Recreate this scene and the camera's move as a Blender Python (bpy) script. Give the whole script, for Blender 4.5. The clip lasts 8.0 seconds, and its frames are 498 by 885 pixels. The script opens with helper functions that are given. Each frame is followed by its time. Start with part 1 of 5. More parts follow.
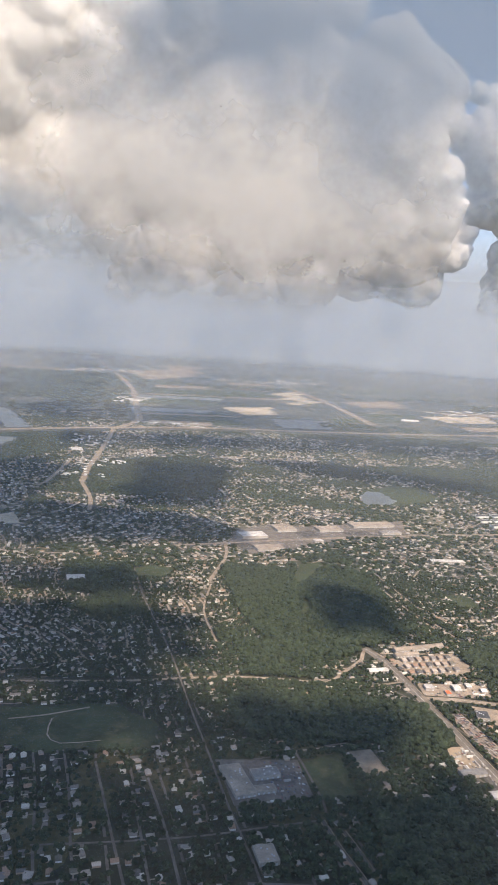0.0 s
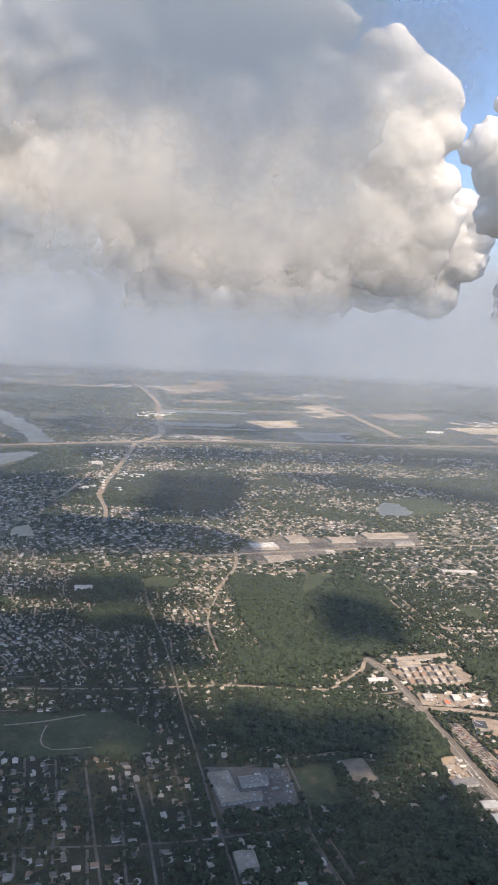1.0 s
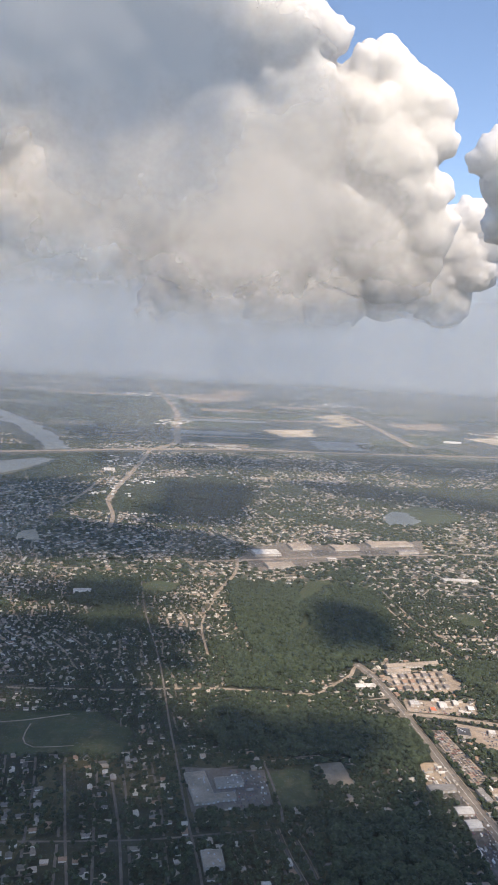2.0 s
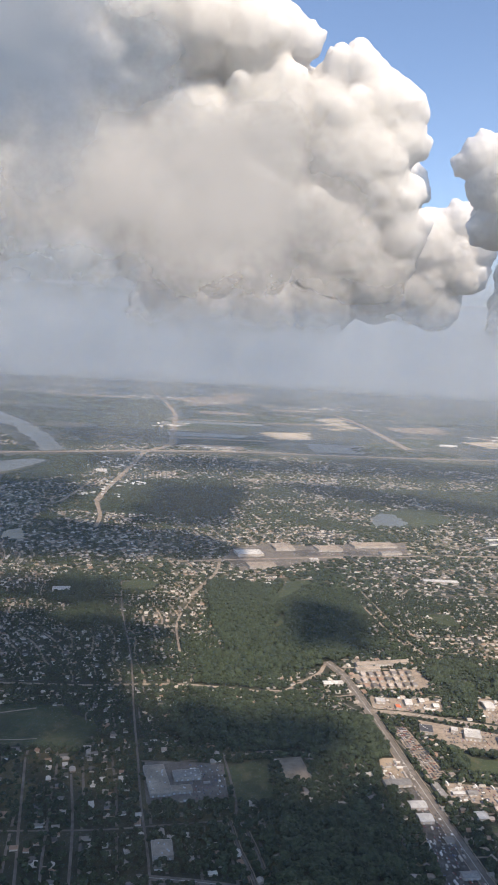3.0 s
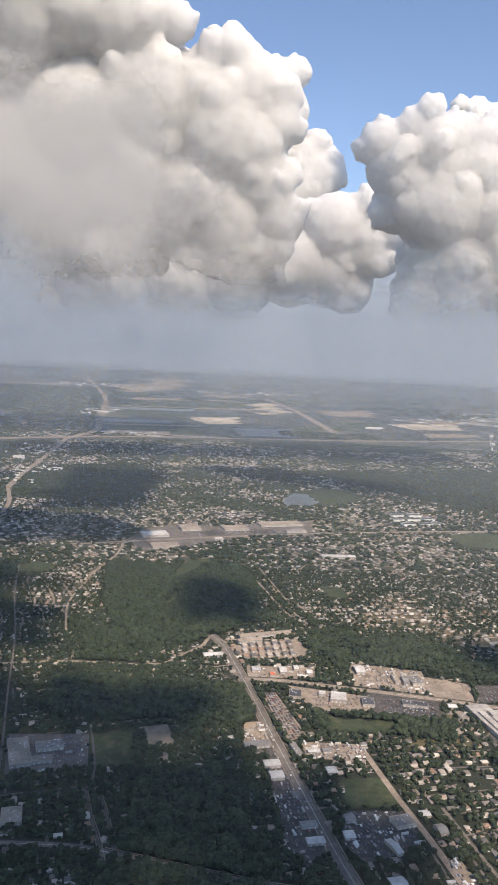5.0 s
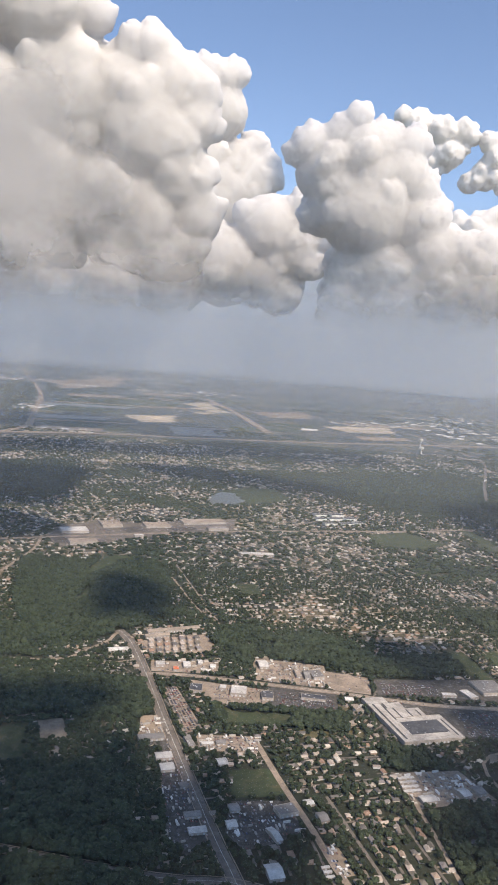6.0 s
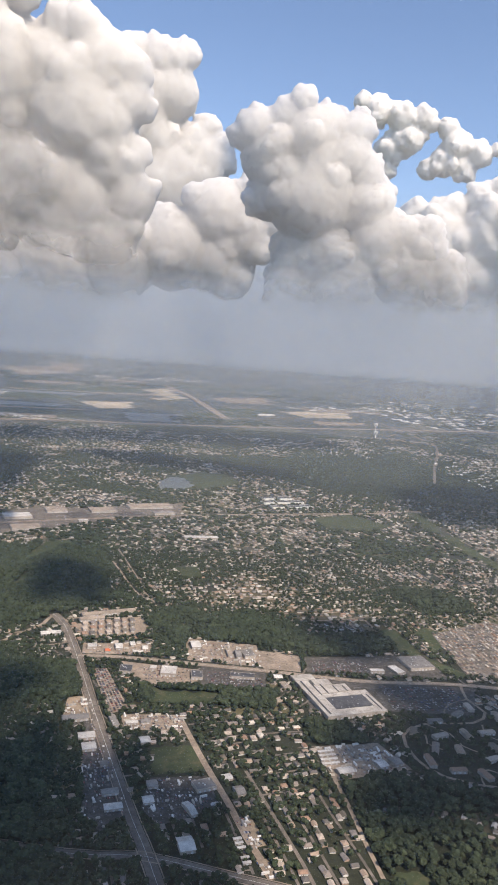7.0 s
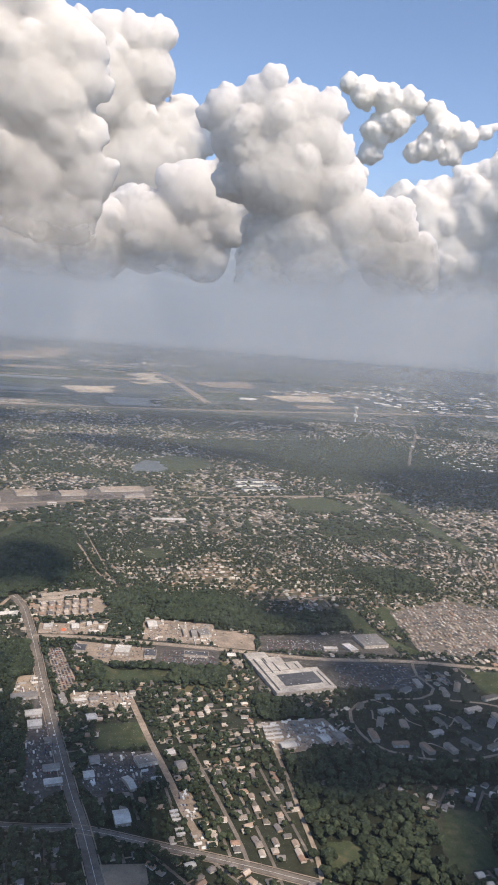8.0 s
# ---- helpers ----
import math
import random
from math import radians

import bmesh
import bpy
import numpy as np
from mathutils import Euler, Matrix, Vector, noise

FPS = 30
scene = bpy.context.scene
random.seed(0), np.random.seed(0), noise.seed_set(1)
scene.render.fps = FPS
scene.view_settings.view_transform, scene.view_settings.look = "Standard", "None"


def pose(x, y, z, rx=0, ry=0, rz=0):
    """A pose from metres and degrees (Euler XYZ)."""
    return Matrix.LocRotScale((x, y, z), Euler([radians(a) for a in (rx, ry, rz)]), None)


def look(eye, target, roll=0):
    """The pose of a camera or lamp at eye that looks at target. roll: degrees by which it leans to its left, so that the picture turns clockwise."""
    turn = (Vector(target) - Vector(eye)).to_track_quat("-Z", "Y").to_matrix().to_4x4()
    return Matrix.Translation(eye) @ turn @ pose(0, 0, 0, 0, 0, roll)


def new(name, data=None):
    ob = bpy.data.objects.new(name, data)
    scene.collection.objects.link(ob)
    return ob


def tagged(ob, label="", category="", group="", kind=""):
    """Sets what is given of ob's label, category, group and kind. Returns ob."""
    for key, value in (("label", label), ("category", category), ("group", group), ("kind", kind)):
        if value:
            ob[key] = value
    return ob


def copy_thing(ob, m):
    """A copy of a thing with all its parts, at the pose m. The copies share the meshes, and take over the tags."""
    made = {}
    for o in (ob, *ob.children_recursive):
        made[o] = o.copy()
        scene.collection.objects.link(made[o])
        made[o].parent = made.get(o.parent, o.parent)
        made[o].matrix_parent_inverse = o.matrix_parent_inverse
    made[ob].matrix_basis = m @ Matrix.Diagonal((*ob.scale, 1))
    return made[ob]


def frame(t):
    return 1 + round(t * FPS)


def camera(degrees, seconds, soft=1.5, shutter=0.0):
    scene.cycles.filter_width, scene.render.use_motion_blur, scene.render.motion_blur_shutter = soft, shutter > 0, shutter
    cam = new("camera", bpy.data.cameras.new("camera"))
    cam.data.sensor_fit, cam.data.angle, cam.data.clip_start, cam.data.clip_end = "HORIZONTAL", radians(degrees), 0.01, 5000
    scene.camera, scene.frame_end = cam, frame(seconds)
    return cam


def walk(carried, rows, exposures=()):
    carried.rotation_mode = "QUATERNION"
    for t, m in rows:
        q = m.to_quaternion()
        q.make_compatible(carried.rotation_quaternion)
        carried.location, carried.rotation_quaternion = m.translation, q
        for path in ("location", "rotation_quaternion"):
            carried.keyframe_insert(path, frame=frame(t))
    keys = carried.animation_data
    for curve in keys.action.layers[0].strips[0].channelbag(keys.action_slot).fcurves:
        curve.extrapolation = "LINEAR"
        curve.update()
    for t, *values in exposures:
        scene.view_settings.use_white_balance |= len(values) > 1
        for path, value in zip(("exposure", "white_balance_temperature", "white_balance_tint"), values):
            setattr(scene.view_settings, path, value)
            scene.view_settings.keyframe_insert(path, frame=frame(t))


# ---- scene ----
cam = camera(36.321, 8.0, soft=1.7)
PATH = [
    (0, pose(0.000, -0.000, 100.000, 82.428, -3.579, 0.001)),
    (0.5, pose(5.422, -0.761, 99.586, 82.991, -2.844, 1.160)),
    (1, pose(10.837, -1.551, 99.189, 83.399, -2.739, 2.252)),
    (1.5, pose(16.243, -2.372, 98.807, 83.790, -2.787, 3.255)),
    (2.8, pose(30.264, -4.648, 97.887, 84.249, -3.365, 4.701)),
    (3, pose(32.416, -5.016, 97.755, 84.297, -3.272, 4.391)),
    (3.5, pose(37.791, -5.957, 97.436, 84.321, -3.528, 3.034)),
    (4, pose(43.159, -6.929, 97.133, 83.908, -3.141, 2.180)),
    (4.5, pose(48.518, -7.931, 96.845, 83.685, -3.443, 1.677)),
    (4.7, pose(50.660, -8.340, 96.734, 83.432, -3.032, 1.038)),
    (5.8, pose(62.417, -10.677, 96.171, 83.832, -4.315, -2.809)),
    (6, pose(64.550, -11.117, 96.077, 83.805, -4.466, -4.090)),
    (6.5, pose(69.878, -12.240, 95.852, 83.432, -4.486, -6.206)),
    (7, pose(75.199, -13.392, 95.643, 82.987, -4.368, -6.785)),
    (7.5, pose(80.511, -14.575, 95.450, 82.497, -4.335, -7.167)),
    (8, pose(85.816, -15.788, 95.273, 81.908, -4.315, -7.627)),
]
walk(cam, PATH, [(0, 0.95, 7400, 14), (3, 0.74, 7150, 13), (8, 0.56, 7050, 14)])

scene.cycles.transparent_max_bounces = 32

# The plan is a model of the land at about 1 : 7.6, the camera's height of 760 m being 100 units,
# so that the far plain lies within the reach of the lens. S turns true metres into units.
S = 0.1316
RNG = np.random.default_rng(11)

# ---------------------------------------------------------------- light
SUN_ELEV, SUN_AZ = radians(48), radians(150)   # azimuth clockwise from +y
world = bpy.data.worlds.new("world")
scene.world = world
world.use_nodes = True
wn = world.node_tree
sky = wn.nodes.new("ShaderNodeTexSky")
sky.sky_type = "NISHITA"
sky.sun_disc = False
sky.sun_elevation, sky.sun_rotation = SUN_ELEV, SUN_AZ
sky.altitude, sky.air_density, sky.dust_density, sky.ozone_density = 1600, 1.0, 0.3, 3.0
wn.nodes["Background"].inputs["Strength"].default_value = 0.135
wn.links.new(sky.outputs["Color"], wn.nodes["Background"].inputs["Color"])
sun = new("sun", bpy.data.lights.new("sun", "SUN"))
sun.data.energy, sun.data.angle, sun.data.color = 3.8, radians(1.2), (1.0, 0.89, 0.76)
SUN_DIR = Vector((math.sin(SUN_AZ) * math.cos(SUN_ELEV), math.cos(SUN_AZ) * math.cos(SUN_ELEV), math.sin(SUN_ELEV)))
sun.matrix_world = look((0, 0, 900), Vector((0, 0, 900)) - SUN_DIR)


# ---------------------------------------------------------------- materials
def node_material(name, roughness=0.9, specular=0.2):
    m = bpy.data.materials.new(name)
    m.use_nodes = True
    b = m.node_tree.nodes["Principled BSDF"]
    b.inputs["Roughness"].default_value = roughness
    b.inputs["Specular IOR Level"].default_value = specular
    return m, m.node_tree.nodes, m.node_tree.links, b


def ramp(nodes, stops, smooth=True):
    r = nodes.new("ShaderNodeValToRGB")
    e = r.color_ramp.elements
    while len(e) < len(stops):
        e.new(0.5)
    for el, (p, c) in zip(e, stops):
        el.position, el.color = p, (*c, 1)
    r.color_ramp.interpolation = "LINEAR" if smooth else "CONSTANT"
    return r


def noise_tex(nodes, links, scale, detail=4, rough=0.6, coord=None):
    n = nodes.new("ShaderNodeTexNoise")
    n.inputs["Scale"].default_value, n.inputs["Detail"].default_value, n.inputs["Roughness"].default_value = scale, detail, rough
    if coord is None:
        g = nodes.new("ShaderNodeNewGeometry")
        coord = g.outputs["Position"]
    links.new(coord, n.inputs["Vector"])
    return n


def mix(nodes, links, fac, a, b, mode="MIX"):
    n = nodes.new("ShaderNodeMix")
    n.data_type, n.blend_type = "RGBA", mode
    if isinstance(fac, (int, float)):
        n.inputs[0].default_value = fac
    else:
        links.new(fac, n.inputs[0])
    for s, v in ((6, a), (7, b)):
        if isinstance(v, tuple):
            n.inputs[s].default_value = (*v, 1)
        else:
            links.new(v, n.inputs[s])
    return n.outputs[2]


def surface(name, low, high, scale, stain=None, roughness=0.9, bump=0.0, vary=None, specular=0.2, sheen=0.0):
    """Two-scale surface: grain between low and high, broader stains over it; vary: 'island' or 'object' shifts the tone."""
    m, nodes, links, b = node_material(name, roughness, specular)
    n1 = noise_tex(nodes, links, scale)
    r = ramp(nodes, [(0.3, low), (0.7, high)])
    links.new(n1.outputs["Fac"], r.inputs["Fac"])
    col = r.outputs["Color"]
    n2 = noise_tex(nodes, links, scale * 0.17, 3)
    r2 = ramp(nodes, [(0.35, (0.72, 0.72, 0.72)), (0.65, (1.12, 1.12, 1.12))])
    links.new(n2.outputs["Fac"], r2.inputs["Fac"])
    col = mix(nodes, links, 1.0, col, r2.outputs["Color"], "MULTIPLY")
    if stain:
        n3 = noise_tex(nodes, links, scale * 0.4, 5, 0.7)
        r3 = ramp(nodes, [(0.5, (0, 0, 0)), (0.68, (1, 1, 1))])
        links.new(n3.outputs["Fac"], r3.inputs["Fac"])
        col = mix(nodes, links, r3.outputs["Color"], col, stain)
    if vary:
        src = nodes.new("ShaderNodeNewGeometry").outputs["Random Per Island"] if vary == "island" else nodes.new("ShaderNodeObjectInfo").outputs["Random"]
        rv = ramp(nodes, [(0.0, (0.6, 0.62, 0.6)), (0.5, (1.0, 1.0, 0.98)), (1.0, (1.4, 1.3, 1.2))])
        links.new(src, rv.inputs["Fac"])
        col = mix(nodes, links, 1.0, col, rv.outputs["Color"], "MULTIPLY")
    links.new(col, b.inputs["Base Color"])
    if sheen:
        b.inputs["Sheen Weight"].default_value = sheen
        b.inputs["Sheen Roughness"].default_value = 0.5
        b.inputs["Sheen Tint"].default_value = (0.75, 0.85, 1.0, 1)
    if bump:
        bp = nodes.new("ShaderNodeBump")
        bp.inputs["Strength"].default_value, bp.inputs["Distance"].default_value = bump, 0.1
        links.new(n1.outputs["Fac"], bp.inputs["Height"])
        links.new(bp.outputs["Normal"], b.inputs["Normal"])
    return m


def palette(name, colours, source, grain=6.0, roughness=0.85, specular=0.2, metallic=0.0):
    """One tone of a palette for each piece, with grain and weathering over it."""
    m, nodes, links, b = node_material(name, roughness, specular)
    src = nodes.new("ShaderNodeNewGeometry").outputs["Random Per Island"] if source == "island" else nodes.new("ShaderNodeObjectInfo").outputs["Random"]
    r = ramp(nodes, [(i / len(colours), c) for i, c in enumerate(colours)], smooth=False)
    links.new(src, r.inputs["Fac"])
    n = noise_tex(nodes, links, grain, 4)
    r2 = ramp(nodes, [(0.3, (0.75, 0.75, 0.76)), (0.7, (1.1, 1.1, 1.08))])
    links.new(n.outputs["Fac"], r2.inputs["Fac"])
    links.new(mix(nodes, links, 1.0, r.outputs["Color"], r2.outputs["Color"], "MULTIPLY"), b.inputs["Base Color"])
    b.inputs["Metallic"].default_value = metallic
    return m


def ground_material():
    m, nodes, links, b = node_material("land", 0.85, 0.25)
    broad = noise_tex(nodes, links, 0.012, 5, 0.65)
    fields = nodes.new("ShaderNodeTexVoronoi")
    fields.inputs["Scale"].default_value = 0.016
    warp = noise_tex(nodes, links, 0.03, 3)
    add = nodes.new("ShaderNodeVectorMath")
    add.operation = "MULTIPLY_ADD"
    links.new(warp.outputs["Color"], add.inputs[0])
    add.inputs[1].default_value = (50, 50, 0)
    links.new(nodes.new("ShaderNodeNewGeometry").outputs["Position"], add.inputs[2])
    links.new(add.outputs[0], fields.inputs["Vector"])
    fine = noise_tex(nodes, links, 0.55, 6, 0.7)
    rb = ramp(nodes, [(0.35, (0.030, 0.036, 0.022)), (0.5, (0.046, 0.048, 0.032)), (0.62, (0.066, 0.062, 0.044)), (0.72, (0.10, 0.088, 0.066))])
    links.new(broad.outputs["Fac"], rb.inputs["Fac"])
    sep = nodes.new("ShaderNodeSeparateColor")
    links.new(fields.outputs["Color"], sep.inputs["Color"])
    rf = ramp(nodes, [(0.0, (0.5, 0.55, 0.5)), (0.5, (1.0, 1.0, 0.95)), (0.8, (1.7, 1.5, 1.2)), (0.95, (2.4, 2.1, 1.7))])
    links.new(sep.outputs[0], rf.inputs["Fac"])
    col = mix(nodes, links, 1.0, rb.outputs["Color"], rf.outputs["Color"], "MULTIPLY")
    r3 = ramp(nodes, [(0.3, (0.55, 0.58, 0.55)), (0.7, (1.35, 1.3, 1.2))])
    links.new(fine.outputs["Fac"], r3.inputs["Fac"])
    links.new(mix(nodes, links, 1.0, col, r3.outputs["Color"], "MULTIPLY"), b.inputs["Base Color"])
    # bluish sheen brightens the plain at grazing angles, in place of far haze
    b.inputs["Sheen Weight"].default_value = 0.08
    b.inputs["Sheen Roughness"].default_value = 0.4
    b.inputs["Sheen Tint"].default_value = (0.7, 0.82, 1.0, 1)
    return m


def cloud_material(name, low, high, depth, through_light=0.35, tone=0.55):
    """Vapour: a bright skin that scatters light far within and passes some on; it thins out to nothing from the height high down to low."""
    m = bpy.data.materials.new(name)
    m.use_nodes = True
    nodes, links = m.node_tree.nodes, m.node_tree.links
    nodes.clear()
    n = noise_tex(nodes, links, 0.03, 5)
    r = ramp(nodes, [(0.3, (tone * 0.97, tone * 0.955, tone * 0.93)), (0.7, (tone * 1.03, tone * 1.015, tone * 0.99))])
    links.new(n.outputs["Fac"], r.inputs["Fac"])
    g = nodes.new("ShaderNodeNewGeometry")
    # diffuse and translucent normals lean sunward, evening out light and shade
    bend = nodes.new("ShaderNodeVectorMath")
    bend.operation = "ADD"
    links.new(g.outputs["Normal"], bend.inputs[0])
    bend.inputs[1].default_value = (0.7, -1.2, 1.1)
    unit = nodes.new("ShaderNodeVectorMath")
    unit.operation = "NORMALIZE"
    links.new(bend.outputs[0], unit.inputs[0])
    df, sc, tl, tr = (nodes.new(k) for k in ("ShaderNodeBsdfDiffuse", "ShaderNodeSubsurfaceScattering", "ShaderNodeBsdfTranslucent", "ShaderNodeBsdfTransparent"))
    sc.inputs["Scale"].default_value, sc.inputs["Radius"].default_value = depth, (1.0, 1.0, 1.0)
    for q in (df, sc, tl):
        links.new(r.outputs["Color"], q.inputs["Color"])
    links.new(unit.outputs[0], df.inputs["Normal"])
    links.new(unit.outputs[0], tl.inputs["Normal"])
    m0, m1, m2 = (nodes.new("ShaderNodeMixShader") for _ in range(3))
    m0.inputs[0].default_value, m1.inputs[0].default_value = 0.95, through_light
    links.new(df.outputs[0], m0.inputs[1])
    links.new(sc.outputs[0], m0.inputs[2])
    links.new(m0.outputs[0], m1.inputs[1])
    links.new(tl.outputs[0], m1.inputs[2])
    sx = nodes.new("ShaderNodeSeparateXYZ")
    links.new(g.outputs["Position"], sx.inputs[0])
    wisp = noise_tex(nodes, links, 3.0 / (high - low), 4)
    ma = nodes.new("ShaderNodeMath")
    ma.operation = "MULTIPLY_ADD"
    links.new(wisp.outputs["Fac"], ma.inputs[0])
    ma.inputs[1].default_value = 0.5 * (high - low)
    links.new(sx.outputs["Z"], ma.inputs[2])
    mr = nodes.new("ShaderNodeMapRange")
    mr.interpolation_type = "SMOOTHERSTEP"
    mr.inputs["From Min"].default_value, mr.inputs["From Max"].default_value = low + 0.25 * (high - low), high + 0.25 * (high - low)
    links.new(ma.outputs[0], mr.inputs["Value"])
    links.new(mr.outputs[0], m2.inputs[0])
    links.new(tr.outputs[0], m2.inputs[1])
    links.new(m1.outputs[0], m2.inputs[2])
    out = nodes.new("ShaderNodeOutputMaterial")
    links.new(m2.outputs[0], out.inputs["Surface"])
    return m


LAND = ground_material()
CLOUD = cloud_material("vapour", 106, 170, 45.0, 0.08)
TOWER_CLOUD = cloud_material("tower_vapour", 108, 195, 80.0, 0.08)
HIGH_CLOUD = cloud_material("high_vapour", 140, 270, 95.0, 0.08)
# paler tone makes up for weak light on the far and wispy clouds
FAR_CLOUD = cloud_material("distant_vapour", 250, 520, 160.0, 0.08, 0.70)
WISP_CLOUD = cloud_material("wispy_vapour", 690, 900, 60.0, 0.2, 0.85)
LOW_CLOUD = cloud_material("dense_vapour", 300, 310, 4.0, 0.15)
CANOPY = surface("foliage", (0.018, 0.028, 0.015), (0.048, 0.064, 0.036), 1.6, vary="island", roughness=0.8)
TRUNK = surface("bark", (0.06, 0.045, 0.03), (0.11, 0.085, 0.06), 8.0)
GRASS = surface("mown_grass", (0.040, 0.056, 0.028), (0.066, 0.082, 0.042), 0.6, stain=(0.10, 0.095, 0.055))
FOREST_FLOOR = surface("tree_shade_floor", (0.014, 0.018, 0.010), (0.03, 0.034, 0.02), 0.8)
DRY = surface("bare_earth", (0.26, 0.20, 0.145), (0.40, 0.32, 0.235), 0.35, stain=(0.16, 0.135, 0.1))
SAND = surface("pale_sand", (0.40, 0.33, 0.24), (0.64, 0.54, 0.41), 0.09, stain=(0.20, 0.19, 0.14))
CONCRETE = surface("concrete_paving", (0.27, 0.215, 0.165), (0.38, 0.31, 0.245), 1.2, stain=(0.19, 0.16, 0.13))
ASPHALT = surface("asphalt", (0.066, 0.061, 0.055), (0.108, 0.10, 0.089), 1.5, stain=(0.17, 0.16, 0.15))
STREET = surface("worn_street", (0.15, 0.13, 0.112), (0.225, 0.195, 0.165), 1.0, stain=(0.11, 0.10, 0.09))
PAINT = surface("road_paint", (0.6, 0.6, 0.55), (0.75, 0.75, 0.7), 2.0)
WATER, _n, _l, _b = node_material("water", 0.4, 0.4)
_b.inputs["Base Color"].default_value = (0.10, 0.11, 0.105, 1)
ROOFS = palette("shingle_roofs", [(0.18, 0.16, 0.13), (0.27, 0.23, 0.20), (0.39, 0.34, 0.29), (0.14, 0.13, 0.12), (0.47, 0.40, 0.34), (0.33, 0.22, 0.16), (0.22, 0.20, 0.19), (0.60, 0.55, 0.48)], "island")
ROOF_ONE = palette("shingle_roof", [(0.18, 0.16, 0.13), (0.27, 0.23, 0.20), (0.39, 0.34, 0.29), (0.14, 0.13, 0.12), (0.47, 0.40, 0.34), (0.33, 0.22, 0.16), (0.22, 0.20, 0.19), (0.36, 0.28, 0.22)], "object")
WALLS = palette("painted_siding", [(0.50, 0.46, 0.40), (0.62, 0.58, 0.52), (0.38, 0.28, 0.22), (0.70, 0.68, 0.64), (0.45, 0.40, 0.34)], "island")
WALL_ONE = palette("painted_walls", [(0.50, 0.46, 0.40), (0.62, 0.58, 0.52), (0.38, 0.28, 0.22), (0.70, 0.68, 0.64), (0.45, 0.40, 0.34)], "object")
WHITE_ROOF = surface("white_membrane", (0.52, 0.50, 0.47), (0.68, 0.66, 0.62), 0.9, stain=(0.38, 0.36, 0.33), roughness=0.6)
GREY_ROOF = surface("grey_membrane", (0.20, 0.19, 0.18), (0.29, 0.275, 0.26), 0.9, stain=(0.15, 0.145, 0.14), roughness=0.7)
TAN_ROOF = surface("tan_gravel_roof", (0.30, 0.25, 0.20), (0.42, 0.35, 0.285), 0.9, stain=(0.23, 0.2, 0.165))
DARK_ROOF = surface("dark_roof", (0.055, 0.058, 0.065), (0.09, 0.092, 0.1), 1.0, stain=(0.12, 0.12, 0.125), roughness=0.55)
PALE_DECK = surface("pale_roof_deck", (0.40, 0.375, 0.34), (0.52, 0.49, 0.445), 0.9, stain=(0.28, 0.26, 0.235), roughness=0.7)
RED_ROOF = surface("red_metal_roof", (0.50, 0.13, 0.06), (0.62, 0.19, 0.09), 1.0, roughness=0.5)
BLOCK = surface("block_wall", (0.32, 0.285, 0.245), (0.45, 0.40, 0.35), 2.0)
STEEL = surface("galvanised_steel", (0.45, 0.46, 0.47), (0.6, 0.6, 0.6), 3.0, roughness=0.45)
CARS = palette("car_paint", [(0.05, 0.05, 0.055), (0.55, 0.55, 0.55), (0.02, 0.02, 0.02), (0.16, 0.16, 0.17), (0.22, 0.04, 0.035), (0.06, 0.08, 0.16), (0.3, 0.29, 0.27), (0.03, 0.03, 0.035)], "island", roughness=0.35, specular=0.5)


# ---------------------------------------------------------------- building blocks
def mesh_of(name, verts, faces, mats, index=None, smooth=False):
    me = bpy.data.meshes.new(name)
    me.from_pydata([tuple(v) for v in verts] if not isinstance(verts, np.ndarray) else verts.tolist(), [], faces if isinstance(faces, list) else faces.tolist())
    for m in mats:
        me.materials.append(m)
    if index is not None:
        me.polygons.foreach_set("material_index", np.asarray(index, dtype=np.int32))
    if smooth:
        me.polygons.foreach_set("use_smooth", np.ones(len(me.polygons), dtype=bool))
    me.update()
    return me


def part(name, me, parent, label=""):
    ob = new(name, me)
    ob.parent = parent
    return tagged(ob, label)


def flat(name, pts, z, material, label, category, kind="structure", rough=0.0):
    """A level patch of ground cover with a given outline, more or less ragged."""
    if rough:
        rr, out = random.Random(int(abs(pts[0][0]) * 7 + abs(pts[0][1]))), []
        for (ax, ay), (bx, by) in zip(pts, pts[1:] + pts[:1]):
            ln = math.hypot(bx - ax, by - ay)
            for k in range(9):
                e = rough * ln * (0.3 if k == 0 else 1.0)
                out.append((ax + (bx - ax) * k / 9 + rr.uniform(-e, e), ay + (by - ay) * k / 9 + rr.uniform(-e, e)))
        pts = out
    me = mesh_of(name, [(x, y, z) for x, y in pts], [list(range(len(pts)))], [material])
    return tagged(new(name, me), label, category, kind=kind)


def smooth_line(pts, step=4.0):
    """Points along a gentle curve through pts."""
    p = np.array(pts, float)
    p = np.vstack([2 * p[0] - p[1], p, 2 * p[-1] - p[-2]])
    out = []
    for i in range(1, len(p) - 2):
        n = max(2, int(np.linalg.norm(p[i + 1] - p[i]) / step))
        for k in range(n):
            t = k / n
            a, b, c, d = p[i - 1], p[i], p[i + 1], p[i + 2]
            out.append(0.5 * (2 * b + (c - a) * t + (2 * a - 5 * b + 4 * c - d) * t * t + (3 * b - a - 3 * c + d) * t ** 3))
    out.append(p[-2])
    return np.array(out)


def strip_mesh(name, line, half_l, half_r, z, material):
    d = np.gradient(line, axis=0)
    d /= np.linalg.norm(d, axis=1, keepdims=True) + 1e-9
    n = np.stack([-d[:, 1], d[:, 0]], 1)
    l, r = line + n * half_l, line - n * half_r
    v = np.zeros((2 * len(line), 3))
    v[0::2, :2], v[1::2, :2], v[:, 2] = l, r, z
    f = [[2 * i, 2 * i + 1, 2 * i + 3, 2 * i + 2] for i in range(len(line) - 1)]
    return mesh_of(name, v, f, [material])


ROAD_LINES = []


